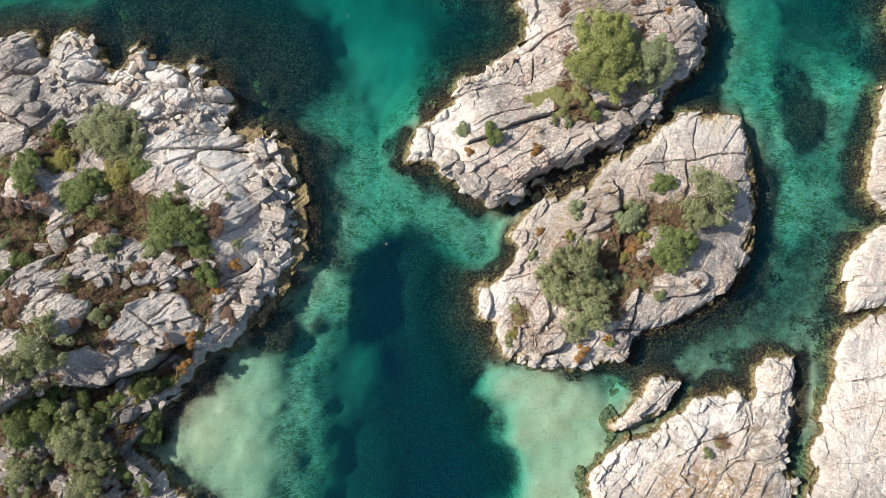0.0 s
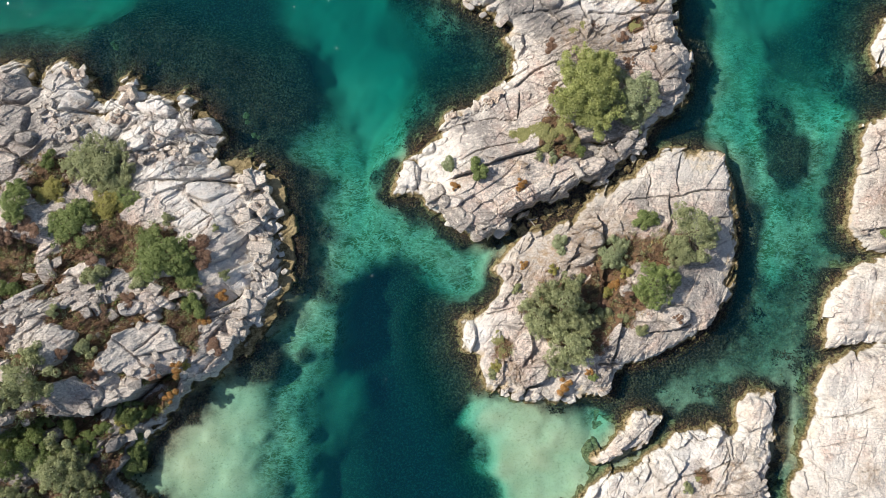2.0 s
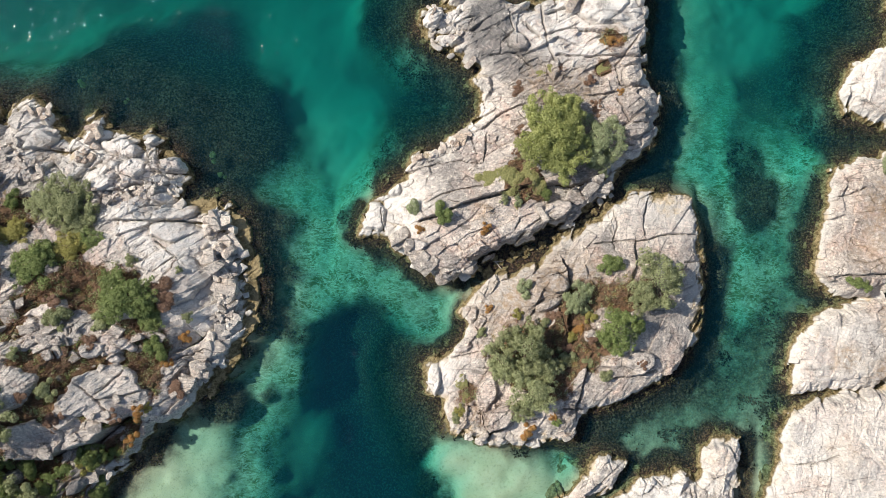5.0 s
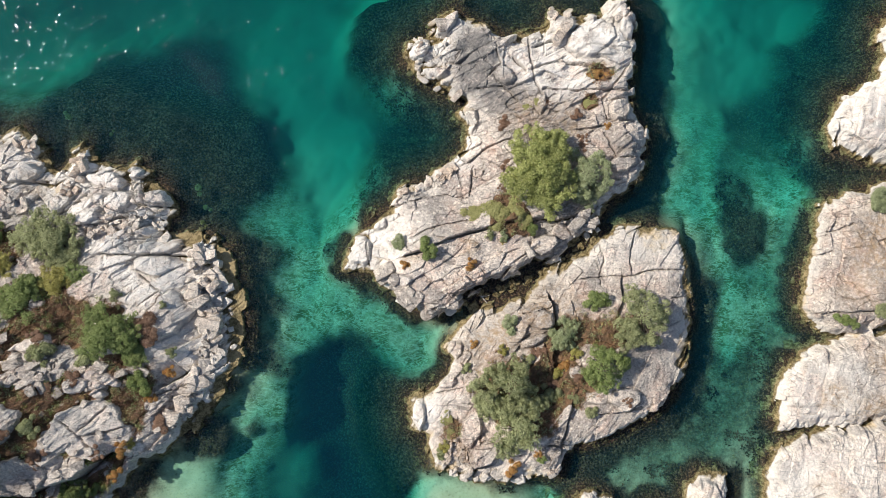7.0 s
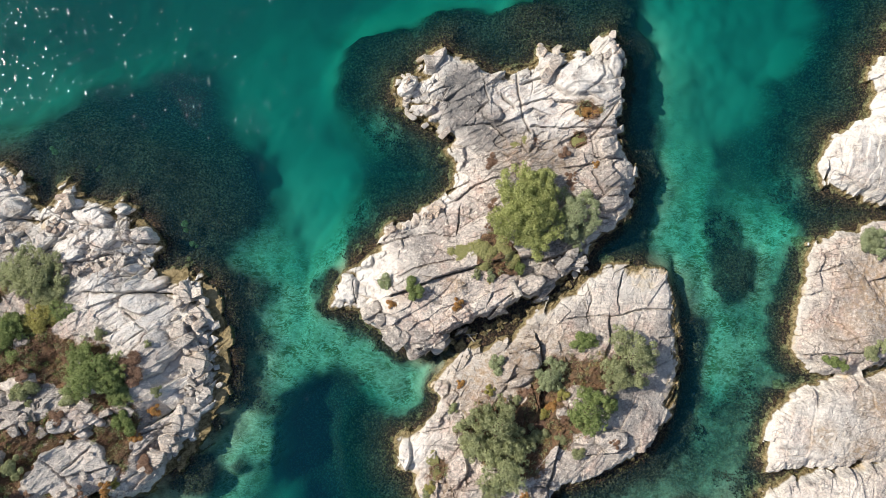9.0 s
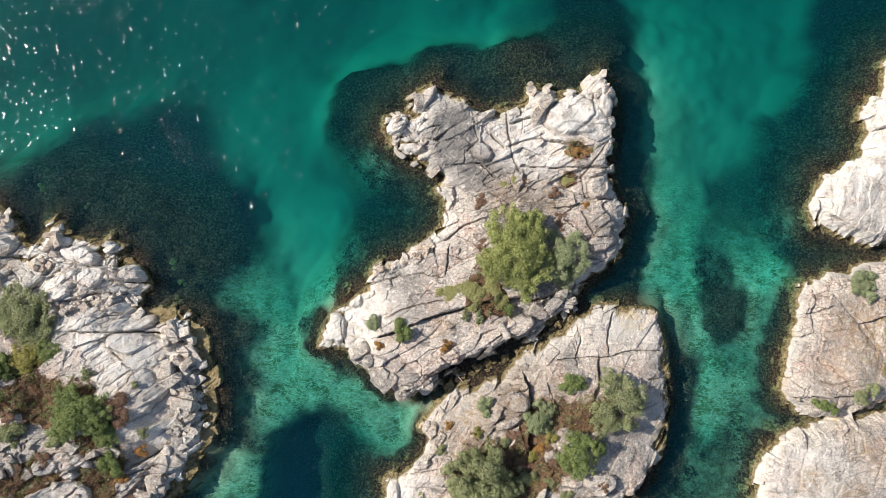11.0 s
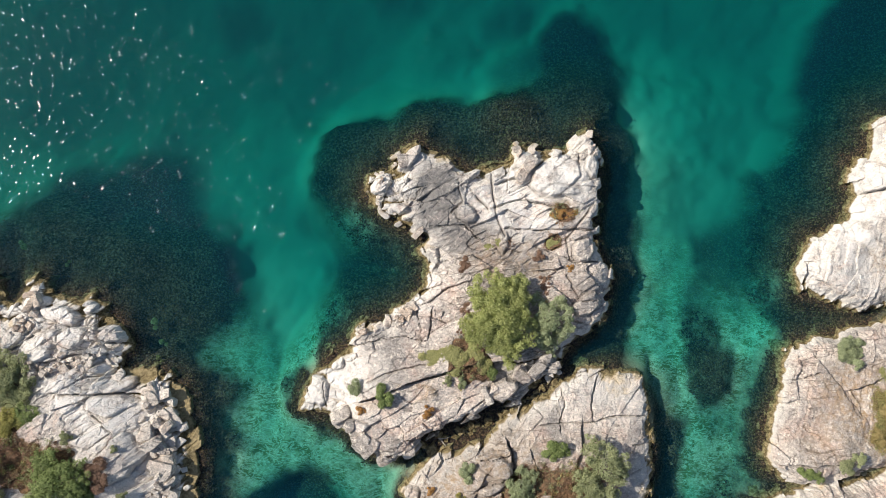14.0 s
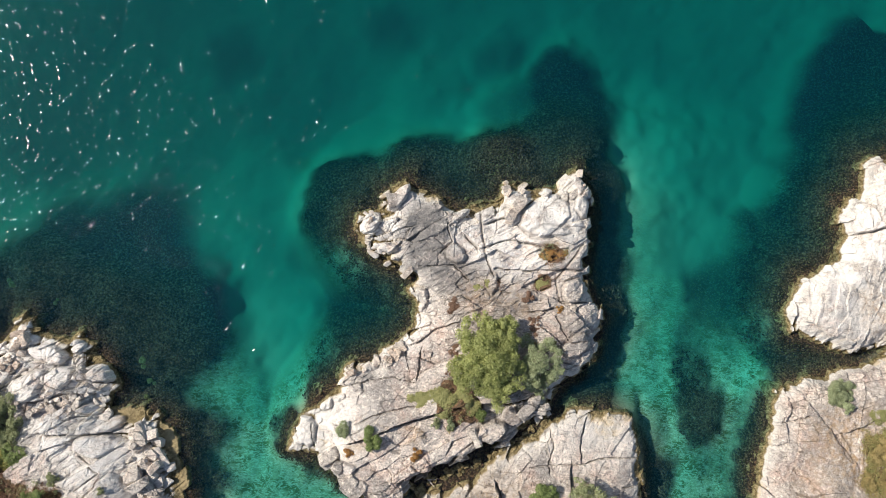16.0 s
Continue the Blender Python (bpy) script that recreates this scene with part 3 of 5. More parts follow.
def blocks(u, v, k=0):
    """Jointed rock: rows of uneven blocks. Distance to the joints, way from the block's middle, random numbers, number of the block."""
    def side(q, row, n):
        i = np.floor(q)
        at = lambda j: j + 0.85 * (hashed(j, row, n) - 0.5)
        i = np.where(q < at(i), i - 1, np.where(q >= at(i + 1), i + 1, i))
        lo, hi = at(i), at(i + 1)
        return i, np.minimum(q - lo, hi - q), q - 0.5 * (lo + hi)
    row, ev, mv = side(v, np.zeros(v.shape), k)
    col, eu, mu = side(u + 7 * hashed(row, row, k + 1) + 1.1 * (hashed(row, row, k + 9) - 0.5) * mv, row, k + 2)
    r = [hashed(col, row, k + 3 + n) for n in range(4)]
    return np.minimum(eu, ev), mu, mv, r, (row - row.min()) * 4096 + (col - col.min())


FINE = 0.07


def fault(x, y, pts):
    """Distance to a crack, the side of it (left is +1), and how far a place lies alongside it rather than past its ends."""
    best, side, along = np.full(x.shape, 1e9), 0 * x, 0 * x
    last = len(pts) - 2
    for i in range(last + 1):
        (ax, ay), (bx, by) = pts[i], pts[i + 1]
        ex, ey = bx - ax, by - ay
        size = math.hypot(ex, ey)
        t = ((x - ax) * ex + (y - ay) * ey) / (size * size)
        k = np.clip(t, 0, 1)
        q = np.hypot(x - ax - k * ex, y - ay - k * ey)
        near = q < best
        past = (np.maximum(-t, 0) * size if i == 0 else 0) + (np.maximum(t - 1, 0) * size if i == last else 0)
        best = np.where(near, q, best)
        side = np.where(near, np.sign(ex * (y - ay) - ey * (x - ax)), side)
        along = np.where(near, np.exp(-((past / 0.4) ** 2)), along)
    return best, side, along


def crest(x, y, rows):
    """Height that the rock would have far from its shores, drawn smoothly through known tops (x, y, z)."""
    total, out = 1e-6, 0 * x
    for a, b, z in rows:
        w = ((x - a) ** 2 + (y - b) ** 2 + 1.2) ** -1.6
        total, out = total + w, out + w * z
    return out / total


def build_rock(name, label, pts, seed, tops, lee, luff, turn, slab=3.0, broken=(), soil=(), ochre=(), cracks=(), slabs=(), low=(), rough=1.0, steep=(), lichen=(), bare=()):
    """A granite island: steep on the lee (east) side, gentle on the luff side, split by joints, with raised slabs and open cracks."""
    lo, hi = pts.min(0) - 2, pts.max(0) + 2
    xs, ys = np.arange(lo[0], hi[0], FINE), np.arange(lo[1], hi[1], FINE)
    x, y = np.meshgrid(xs, ys)
    wx = x + 0.2 * fbm(x * 0.9, y * 0.9, seed) + 0.07 * vnoise(x * 3.1, y * 3.1, seed + 9)
    wy = y + 0.2 * fbm(x * 0.9, y * 0.9, seed + 20) + 0.07 * vnoise(x * 3.1, y * 3.1, seed + 29)
    # the shore follows the small blocks, so that its outline is angular
    c, s = math.cos(radians(turn)), math.sin(radians(turn))
    bend = 1.5 * fbm(x * 0.13, y * 0.13, seed + 50, 2)
    slab = slab * 1.3
    u = (c * x + s * y) / slab + 0.18 * bend + 0.02 * vnoise(x * 1.5, y * 1.5, seed + 5)
    v = (-s * x + c * y) / (slab * 0.55) + 0.3 * bend + 0.02 * vnoise(x * 1.5, y * 1.5, seed + 6)
    edge, mu, mv, r, number = blocks(u, v, seed + 60)
    e2, vx2, vy2, r2 = cells((c * x + s * y) / 1.5 + 0.1 * vnoise(x, y, seed + 7), (-s * x + c * y) / 0.7, seed + 80)
    e3, vx3, vy3, r3 = cells((c * x + s * y) / 0.62, (-s * x + c * y) / 0.36, seed + 95)
    d = shore(wx, wy, pts)
    coast = step(1.4, 0.2, np.abs(d))
    d = d + coast * (0.5 * (r2[0] - 0.5) + 0.22 * (r3[0] - 0.5) + 0.2 * (r[3] - 0.5))
    k = 6
    blur = shore(wx, wy, pts)
    for axis in (0, 1):
        blur = sum(np.roll(blur, q, axis) for q in range(-k, k + 1)) / (2 * k + 1)
    gy, gx = np.gradient(blur, FINE)
    size = np.hypot(gx, gy) + 1e-6
    facing = 0.5 - 0.5 * (0.95 * gx - 0.3 * gy) / size
    run = luff + (lee - luff) * step(0.3, 0.8, facing)
    run = run * (1 - 0.68 * np.clip(spots(x, y, steep), 0, 1))
    rise = 1 - np.exp(-np.maximum(d, 0) / run)
    deep = step(0.1, 2.2, d)
    crush = np.clip(spots(x, y, broken) + 0.5 * coast, 0, 1)
    h = crest(x, y, tops) * rise + 0.3 * deep * fbm(x * 0.22, y * 0.22, seed + 40, 3)
    shelf = np.clip(spots(x, y, low), 0, 1)
    h = h * (1 - 0.95 * shelf) + 0.07 * shelf
    body = step(0.0, 0.8, d)
    dark, whole, lift = 0 * x, 0 * x, 0 * x
    for cx, cy, hu, hv, way, up in slabs:
        c2, s2 = math.cos(radians(way)), math.sin(radians(way))
        a = (c2 * (x - cx) + s2 * (y - cy)) / hu + 0.1 * vnoise(x * 0.9, y * 0.9, seed + 3) + 0.06 * vnoise(x * 3, y * 3, seed + 31)
        b = (-s2 * (x - cx) + c2 * (y - cy)) / hv + 0.1 * vnoise(x * 0.9, y * 0.9, seed + 4) + 0.06 * vnoise(x * 3, y * 3, seed + 32)
        rnd = random.Random(int(100 * cx + 7 * cy))
        skew = rnd.uniform(-0.25, 0.25)
        a, b = a + skew * b, b - 0.5 * skew * a
        q = np.maximum(np.maximum(a, -a), np.maximum(b, -b))
        for sa, sb in ((1, 1), (1, -1), (-1, 1), (-1, -1)):  # each corner broken off by its own amount
            q = np.maximum(q, (sa * a + sb * b) / rnd.uniform(1.05, 1.8))
        e = (1 - q) * min(hu, hv)
        m = step(-0.05, 0.14, e)
        lift = np.maximum(lift, m * up * (1 - 0.2 * q * q + 0.26 * a * rnd.uniform(-1, 1) + 0.26 * b * rnd.uniform(-1, 1)))
        whole = np.maximum(whole, step(0.0, 0.2, e))
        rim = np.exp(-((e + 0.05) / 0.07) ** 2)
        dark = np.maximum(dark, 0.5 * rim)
        h = h - 0.07 * rim * body
    h = h + lift * step(-0.1, 0.4, d)
    plain = (1 - 0.7 * whole) * (1 - 0.8 * step(0.5, 0.95, shelf))
    h = h + plain * rough * body * (0.34 * (r[0] - 0.5) + 0.6 * mu * (r[1] - 0.5) + 0.55 * mv * (r[2] - 0.5))
    some = step(0.35, 0.6, vnoise(x * 0.3, y * 0.3, seed + 70) * 0.5 + 0.5)
    h = h + plain * rough * (0.2 + 0.4 * some + 1.0 * crush) * body * (0.30 * (r2[0] - 0.5) + 0.6 * vx2 * (r2[1] - 0.5) + 0.6 * vy2 * (r2[2] - 0.5))
    h = h + plain * (0.05 + 0.55 * crush) * body * (0.16 * (r3[0] - 0.5) + 0.34 * vx3 * (r3[1] - 0.5) + 0.34 * vy3 * (r3[2] - 0.5))
    e4, vx4, vy4, r4 = cells((c * x + s * y) / 0.95 + 0.15 * vnoise(x, y, seed + 12), (-s * x + c * y) / 0.26, seed + 110)  # foliation: thin sheets that split off
    sheets = step(-0.3, 0.4, vnoise(x * 0.4, y * 0.4, seed + 73)) * body * min(1.0, 1.3 * rough) ** 1.5
    h = h + sheets * (0.09 * (r4[0] - 0.5) + 0.10 * vx4 * (r4[1] - 0.5) + 0.16 * vy4 * (r4[2] - 0.5))
    hollow = fbm(x * 0.42, y * 0.42, seed + 33, 3)
    h = h - 0.4 * hollow * deep * np.clip(spots(x, y, soil), 0, 1) * (1 - whole)
    groove = plain * np.exp(-(edge * slab * 0.6 / 0.03) ** 2) * step(-0.1, 0.4, vnoise(x * 0.45, y * 0.45, seed + 71))
    joint2 = plain * np.exp(-(e2 / 0.055) ** 2) * rough * (0.2 * some * step(-0.1, 0.3, vnoise(x * 0.8, y * 0.8, seed + 72)) + 0.8 * crush)
    joint3 = plain * np.exp(-(e3 / 0.11) ** 2) * crush * some
    h = h - body * (0.09 * groove + 0.2 * joint2 + 0.1 * joint3)
    # dark: shade of rims, grooves and cracks, put into the rock colour
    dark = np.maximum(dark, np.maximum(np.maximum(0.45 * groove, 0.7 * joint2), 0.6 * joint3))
    jx, jy = x + 0.08 * vnoise(x * 1.3, y * 1.3, seed) + 0.04 * vnoise(x * 4, y * 4, seed + 2), y + 0.08 * vnoise(x * 1.3, y * 1.3, seed + 1) + 0.04 * vnoise(x * 4, y * 4, seed + 8)
    for jump, *line in cracks:
        q, side, along = fault(jx, jy, pairs(line))
        wide = 0.035 + 0.05 * abs(jump) + 0.03 * vnoise(x * 0.9, y * 0.9, seed + 11)
        open_ = np.exp(-((q / np.maximum(wide, 0.025)) ** 2)) * along
        h = h + along * body * (0.5 * jump * side * np.exp(-q / (0.7 + 0.6 * abs(jump))) - (0.2 + 0.3 * abs(jump)) * open_)
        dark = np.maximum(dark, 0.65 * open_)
    h = h + 0.05 * fbm(x * 1.7, y * 1.7, seed + 90, 4) * deep
    h = np.where(d > 0, np.maximum(h, -0.25) + 0.02, (1.1 + 1.5 * step(0.2, 0.7, facing)) * d)
    earth = np.clip(spots(x, y, soil), 0, 1)
    earth = earth * step(-0.30, 0.22, hollow + 0.35 * (earth - 0.6) + 0.3 * (0.5 - r2[0])) * step(0.3, 1.0, d) * (1 - step(0.05, 0.25, lift))
    clean = np.clip(spots(x, y, bare), 0, 1)
    grey = np.clip(spots(x, y, lichen), 0, 1)
    rust = np.clip(spots(x, y, ochre), 0, 1)
    # faces go to the slab they belong to; small remnants and all below the waterline stay with the bedrock
    ny, nx = x.shape
    idx = np.arange(nx * ny).reshape(ny, nx)
    quads = np.stack([idx[:-1, :-1], idx[:-1, 1:], idx[1:, 1:], idx[1:, :-1]], -1).reshape(-1, 4)
    kept = (d.ravel()[quads] > -1.6).any(1)
    quads = quads[kept]
    owner = np.where((blur.ravel()[quads] > 0.5).all(1), number.ravel()[quads[:, 0]], -1)
    cell = np.full((ny - 1) * (nx - 1), -2, np.int64)
    cell[kept] = owner
    cell = cell.reshape(ny - 1, nx - 1)
    patch = np.arange(cell.size).reshape(cell.shape)
    for _ in range(60):  # neighbours of one slab take the lowest number, so that each slab is one connected piece
        before = patch
        for axis in (0, 1):
            one, two = ((slice(1, None), slice(None)), (slice(None, -1), slice(None))) if axis == 0 else ((slice(None), slice(1, None)), (slice(None), slice(None, -1)))
            same = cell[one] == cell[two]
            low_of = np.minimum(patch[one], patch[two])
            patch = patch.copy()
            patch[one] = np.where(same, np.minimum(patch[one], low_of), patch[one])
            patch[two] = np.where(same, np.minimum(patch[two], low_of), patch[two])
        patch = patch.ravel()[patch]
        if (patch == before).all():
            break
    owner = np.where(owner < 0, -1, patch.ravel()[kept])
    names, owner, count = np.unique(owner, return_inverse=True, return_counts=True)
    verts = np.stack([x, y, h], -1).reshape(-1, 3)
    small = (count < 150) | (names < 0)
    owner = np.where(small[owner], -1, owner)

    def piece(title, which):
        used, q = np.unique(quads[owner == which], return_inverse=True)
        me = raw_mesh(title, verts[used], q.reshape(-1, 4), False)
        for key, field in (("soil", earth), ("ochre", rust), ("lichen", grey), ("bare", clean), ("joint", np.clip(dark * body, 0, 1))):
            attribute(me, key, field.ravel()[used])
        me.materials.append(ROCK)
        return me

    ob = tagged(new(name, piece(name, -1)), label, "rock island")
    for n in np.unique(owner):
        if n >= 0:
            part("rock_slab", piece("rock_slab", n), ROCK, ob)
    FIELDS.append((xs, ys, h, earth, ob))
    return ob


def ground_at(x, y):
    """Height of the uppermost rock, or of the seabed, at a place, and how earthy it is."""
    best, earthy = -9.0, 0.0
    for xs, ys, h, earth, ob in FIELDS:
        i, j = int(round((x - xs[0]) / FINE)), int(round((y - ys[0]) / FINE))
        if 0 <= i < len(xs) and 0 <= j < len(ys) and h[j, i] > best:
            best, earthy = float(h[j, i]), float(earth[j, i])
    if best < -0.1:
        best = max(best, -float(sea_at(x, y)[0]))
    return best, earthy


# tops of the islands: x, y, height
WEST_TOPS = [
    (-24.5, -2.2, 3.8), (-22, -2.0, 3.1), (-19, -1.5, 2.3), (-17.5, 3.5, 2.0), (-16, 6, 1.9), (-16.5, 8.5, 1.6), (-20.5, 15, 0.9), (-24, 11.6, 1.1), (-18.5, 0.8, 2.1),
    (-26, -4.5, 3.3), (-23.5, -8.5, 1.5), (-22, -5.6, 2.1), (-12.5, 1, 0.9), (-11.2, 8, 0.8), (-30, 14, 1.3), (-30, 4, 2.4), (-28, -12, 1.6), (-20, -7.5, 1.2), (-15.5, 12.5, 1.0), (-29, 0, 3.2), (-24, 5, 2.0),
]
NORTH_TOPS = [
    (3, 10, 2.3), (6, 9.2, 2.3), (9, 10.2, 2.0), (11, 10.3, 1.2), (13, 11.9, 0.9), (10.7, 15.5, 1.5), (14, 13.5, 1.3), (16.5, 16.6, 1.4), (14.6, 22.6, 1.3), (7.4, 16.1, 1.7),
    (-1.3, 12.0, 0.8), (-2, 9.5, 0.8), (5, 26, 0.8), (12.6, 26, 0.9), (17, 25, 1.2), (4, 23.5, 1.1), (8, 22.3, 1.2), (5, 13, 1.7),
]
SOUTH_TOPS = [
    (20, 10, 0.9), (20.8, 6, 0.9), (15, 9.5, 1.0), (11.3, 5.7, 1.6), (6.7, 5.5, 0.9), (19.2, 0.9, 1.0), (16.5, -1.8, 0.9), (13.2, -3.0, 1.0), (16.5, 1.4, 1.8), (18.4, 3.2, 1.6), (20.2, 3.4, 0.7), (11.2, -4.6, 0.9), (5, -4, 1.2), (17, 4, 1.9), (14, 3, 1.6), (9, 0, 1.6), (2.7, -1.5, 1.0),
    (18, 8, 1.3),
]

# raised slabs: x, y, half length, half width, turn, height
HEATH_SLABS = [
    (-19.0, -1.9, 1.9, 2.4, 75, 0.5), (-24.8, -1.6, 1.5, 1.2, 63, 0.5), (-27.5, 0.3, 0.8, 0.6, 39, 0.5), (-20.2, 0.9, 0.8, 0.6, 18, 0.45), (-18.1, 1.2, 0.4, 0.9, 72, 0.4), (-18.8, 0.2, 0.6, 0.35, 0, 0.35),
    (-28.3, -3.2, 0.9, 0.9, 0, 0.5), (-14.6, 5.5, 1.9, 1.4, 27, 0.3), (-27.2, 1.6, 1.8, 0.4, 36, 0.4), (-23.7, 3.5, 1.7, 0.5, 12, 0.4), (-23.3, 6.4, 0.6, 0.4, 3, 0.3), (-25.1, 1.0, 0.5, 0.3, 12, 0.35),
]
BANK_SLABS = [
    (-23.3, -4.8, 1.2, 1.6, 63, 0.6), (-20.0, -4.6, 0.8, 0.4, 6, 0.4), (-21.5, -8.3, 0.7, 0.5, 21, 0.5), (-27.3, -6.0, 0.7, 0.5, 45, 0.5), (-25.7, -7.7, 0.8, 0.6, 42, 0.45), (-22.7, -8.3, 0.5, 0.3, 15, 0.4),
    (-29.5, 16.4, 1.5, 1.0, 0, 0.45), (-29.8, 13.7, 1.3, 1.5, 0, 0.4), (-30.0, 10.6, 1.2, 1.1, 75, 0.4), (-28.2, 12.7, 0.7, 0.5, 15, 0.6),
]
SHORE_SLABS = [
    (-25.2, 15.5, 1.0, 0.7, 6, 0.5), (-19.7, 15.0, 0.6, 1.4, 69, 0.4), (-20.1, 13.3, 0.6, 0.6, 3, 0.4), (-22.7, 13.5, 1.1, 0.6, 45, 0.4), (-17.6, 15.5, 0.6, 0.5, 24, 0.4), (-15.8, 13.8, 1.0, 0.6, 3, 0.5),
    (-16.4, 11.3, 0.8, 0.4, 3, 0.4), (-15.4, 10.2, 1.6, 0.5, 9, 0.35), (-15.5, 8.9, 0.8, 1.6, 87, 0.35), (-25.0, 17.3, 0.4, 0.5, 33, 0.4), (-21.1, 12.6, 1.3, 0.9, 24, 0.35), (-18.7, 13.3, 0.9, 0.9, 84, 0.35),
]
NORTH_SLABS = [
    (10.9, 12.6, 0.7, 0.5, 9, 0.45), (11.1, 10.2, 1.1, 0.7, 24, 0.7), (13.8, 11.8, 0.9, 0.6, 36, 0.5), (-1.7, 10.0, 0.8, 1.0, 0, 0.3), (1.3, 7.8, 0.4, 0.8, 78, 0.3), (12.6, 26.1, 0.6, 0.7, 84, 0.45), (14.7, 25.0, 1.8, 1.2, 42, 0.35),
    (15.0, 23.9, 1.2, 0.4, 6, 0.35), (4.6, 26.3, 1.3, 0.5, 48, 0.45), (2.5, 24.4, 0.9, 0.7, 24, 0.35), (3.4, 22.6, 1.1, 0.5, 0, 0.35), (8.6, 22.3, 0.6, 0.8, 60, 0.3),
]
NORTH_EDGE_SLABS = [
    (17.4, 25.6, 0.8, 0.6, 84, 0.3), (16.7, 19.8, 0.8, 0.8, 21, 0.4), (11.1, 20.2, 0.4, 0.7, 3, 0.35), (16.9, 16.1, 1.0, 0.6, 39, 0.4), (6.1, 19.1, 0.8, 0.6, 87, 0.3), (2.2, 14.7, 0.5, 0.3, 0, 0.3), (-0.4, 12.0, 0.6, 0.6, 9, 0.3),
]
SOUTH_SLABS = [
    (10.8, 5.2, 1.0, 0.7, 3, 0.45), (10.4, 3.8, 1.0, 0.4, 24, 0.4), (16.5, -0.2, 1.1, 0.8, 12, 0.4), (2.5, -1.5, 0.5, 1.1, 9, 0.45), (4.3, 0.8, 0.8, 0.4, 15, 0.35), (6.9, -4.1, 1.2, 0.7, 27, 0.35), (6.1, -2.2, 0.7, 1.3, 0, 0.3),
    (5.0, 3.0, 0.5, 0.6, 3, 0.3), (13.2, 1.6, 0.55, 0.5, 20, 0.45),
]
SPUR_SLABS = [
    (16.5, -8.4, 1.2, 0.8, 9, 0.3), (21.9, -6.8, 1.1, 1.0, 9, 0.35), (14.2, -10.6, 0.5, 0.8, 6, 0.3), (21.2, -10.5, 0.9, 0.4, 15, 0.35), (21.0, -11.9, 1.2, 0.7, 9, 0.3), (15.6, -10.6, 0.7, 1.0, 21, 0.25), (10.8, -11.8, 0.7, 0.4, 78, 0.25),
]

# open cracks: how much higher the ground is on the left side, then a line of places
NORTH_CRACKS = [
    (0.5, 1.6, 9.5, 2.7, 9.8, 4.4, 10.6, 5.9, 11.1, 7.1, 11.4, 8.6, 11.8, 9.5, 12.1, 11.0, 12.1, 12.5, 12.1, 14.5, 12.6), (0, -1.1, 10.6, -1.0, 8.9), (0.15, 5.0, 16.6, 6.1, 16.2, 7.3, 17.1, 8.8, 17.6),
    (0, 5.0, 16.6, 5.5, 14.1), (-0.1, 6.3, 15.6, 6.0, 13.7), (0.15, 15.7, 15.1, 16.9, 14.7), (0, 15.4, 18.0, 16.5, 16.3, 17.8, 16.4), (0, 0.3, 12.8, 2.0, 13.4, 4.5, 13.8, 5.9, 13.5), (0, 2.1, 10.8, 4.0, 11.6, 6.3, 12.0),
]
HEADLAND_CRACKS = [
    (0.1, 10.3, 25.7, 10.4, 23.5, 10.8, 21.7, 11.3, 20.7), (0.25, 10.7, 24.4, 12.5, 25.0, 14.2, 26.3), (0.1, 10.5, 22.7, 12.4, 23.3, 13.8, 23.1), (0.15, 11.3, 21.3, 13.6, 21.2, 15.5, 21.3, 17.5, 21.3),
    (0.2, 17.5, 23.1, 15.5, 20.5, 15.7, 19.0, 17.8, 19.0), (0.15, 13.6, 18.4, 15.5, 18.6), (0.1, 7.9, 24.7, 8.3, 23.1, 7.6, 22.3), (0.2, 9.2, 23.6, 10.1, 22.6), (0.1, 6.4, 21.5, 8.5, 21.5, 9.5, 20.5), (0.4, 13.5, 23.2, 14.4, 22.9),
]
SOUTH_CRACKS = [
    (0, 15.3, 10.4, 15.4, 9.1, 15.1, 8.2, 15.1, 7.5), (-0.15, 17.7, 11.1, 17.3, 9.8, 17.2, 8.5), (0.12, 13.7, 7.9, 15.3, 8.1, 16.8, 8.1, 18.4, 8.4, 19.3, 8.5, 21.0, 8.6), (-0.3, 16.5, 7.9, 16.5, 6.5, 16.1, 5.8, 15.8, 4.3),
    (-0.6, 11.5, 6.7, 11.9, 5.3, 11.7, 3.5, 11.8, 2.1), (0.1, 9.8, 5.6, 11.4, 5.9, 11.8, 6.4), (0.15, 9.7, 3.9, 11.4, 4.4), (0, 20.1, 6.6, 21.2, 6.7), (-0.3, 13.3, 0.2, 12.9, -1.2, 12.3, -3.2, 12.3, -4.2),
]
LEDGE_CRACKS = [
    (0.4, 11.4, -3.4, 13.5, -3.5, 16.0, -2.9, 19.0, -1.1, 20.3, 0.6), (0.3, 12.3, -4.0, 14.9, -3.1, 17.1, -2.0), (0.3, 14.9, -1.3, 16.7, -1.2, 17.6, -0.8), (0.1, 3.4, 0.0, 5.6, 0.5), (0.1, 5.4, -2.9, 5.8, -3.8, 6.3, -5.2),
    (0.4, 6.3, -5.2, 8.1, -4.2, 9.5, -4.0), (0.0, 4.9, 5.1, 7.1, 6.0, 9.0, 6.5, 11.3, 6.7),
]
WEST_CRACKS = [
    (0.2, -31.1, 12.7, -29.9, 12.1, -28.8, 11.5), (0.1, -31.2, 13.8, -29.7, 13.6), (0.3, -26.1, 14.8, -23.8, 15.0), (0.2, -22.9, 12.5, -20.8, 14.0), (0.5, -21.4, 11.7, -20.1, 11.8, -18.0, 12.3), (0, -19.9, 14.7, -19.3, 13.0, -19.9, 11.6),
    (0, -19.3, 13.0, -17.8, 12.4), (0.5, -17.3, 13.2, -15.0, 13.1), (0.3, -17.3, 12.4, -15.2, 12.1), (0.1, -18.1, 15.0, -17.1, 13.2), (0, -16.7, 14.9, -17.3, 13.6), (0.3, -19.6, 9.7, -13.9, 9.6),
]
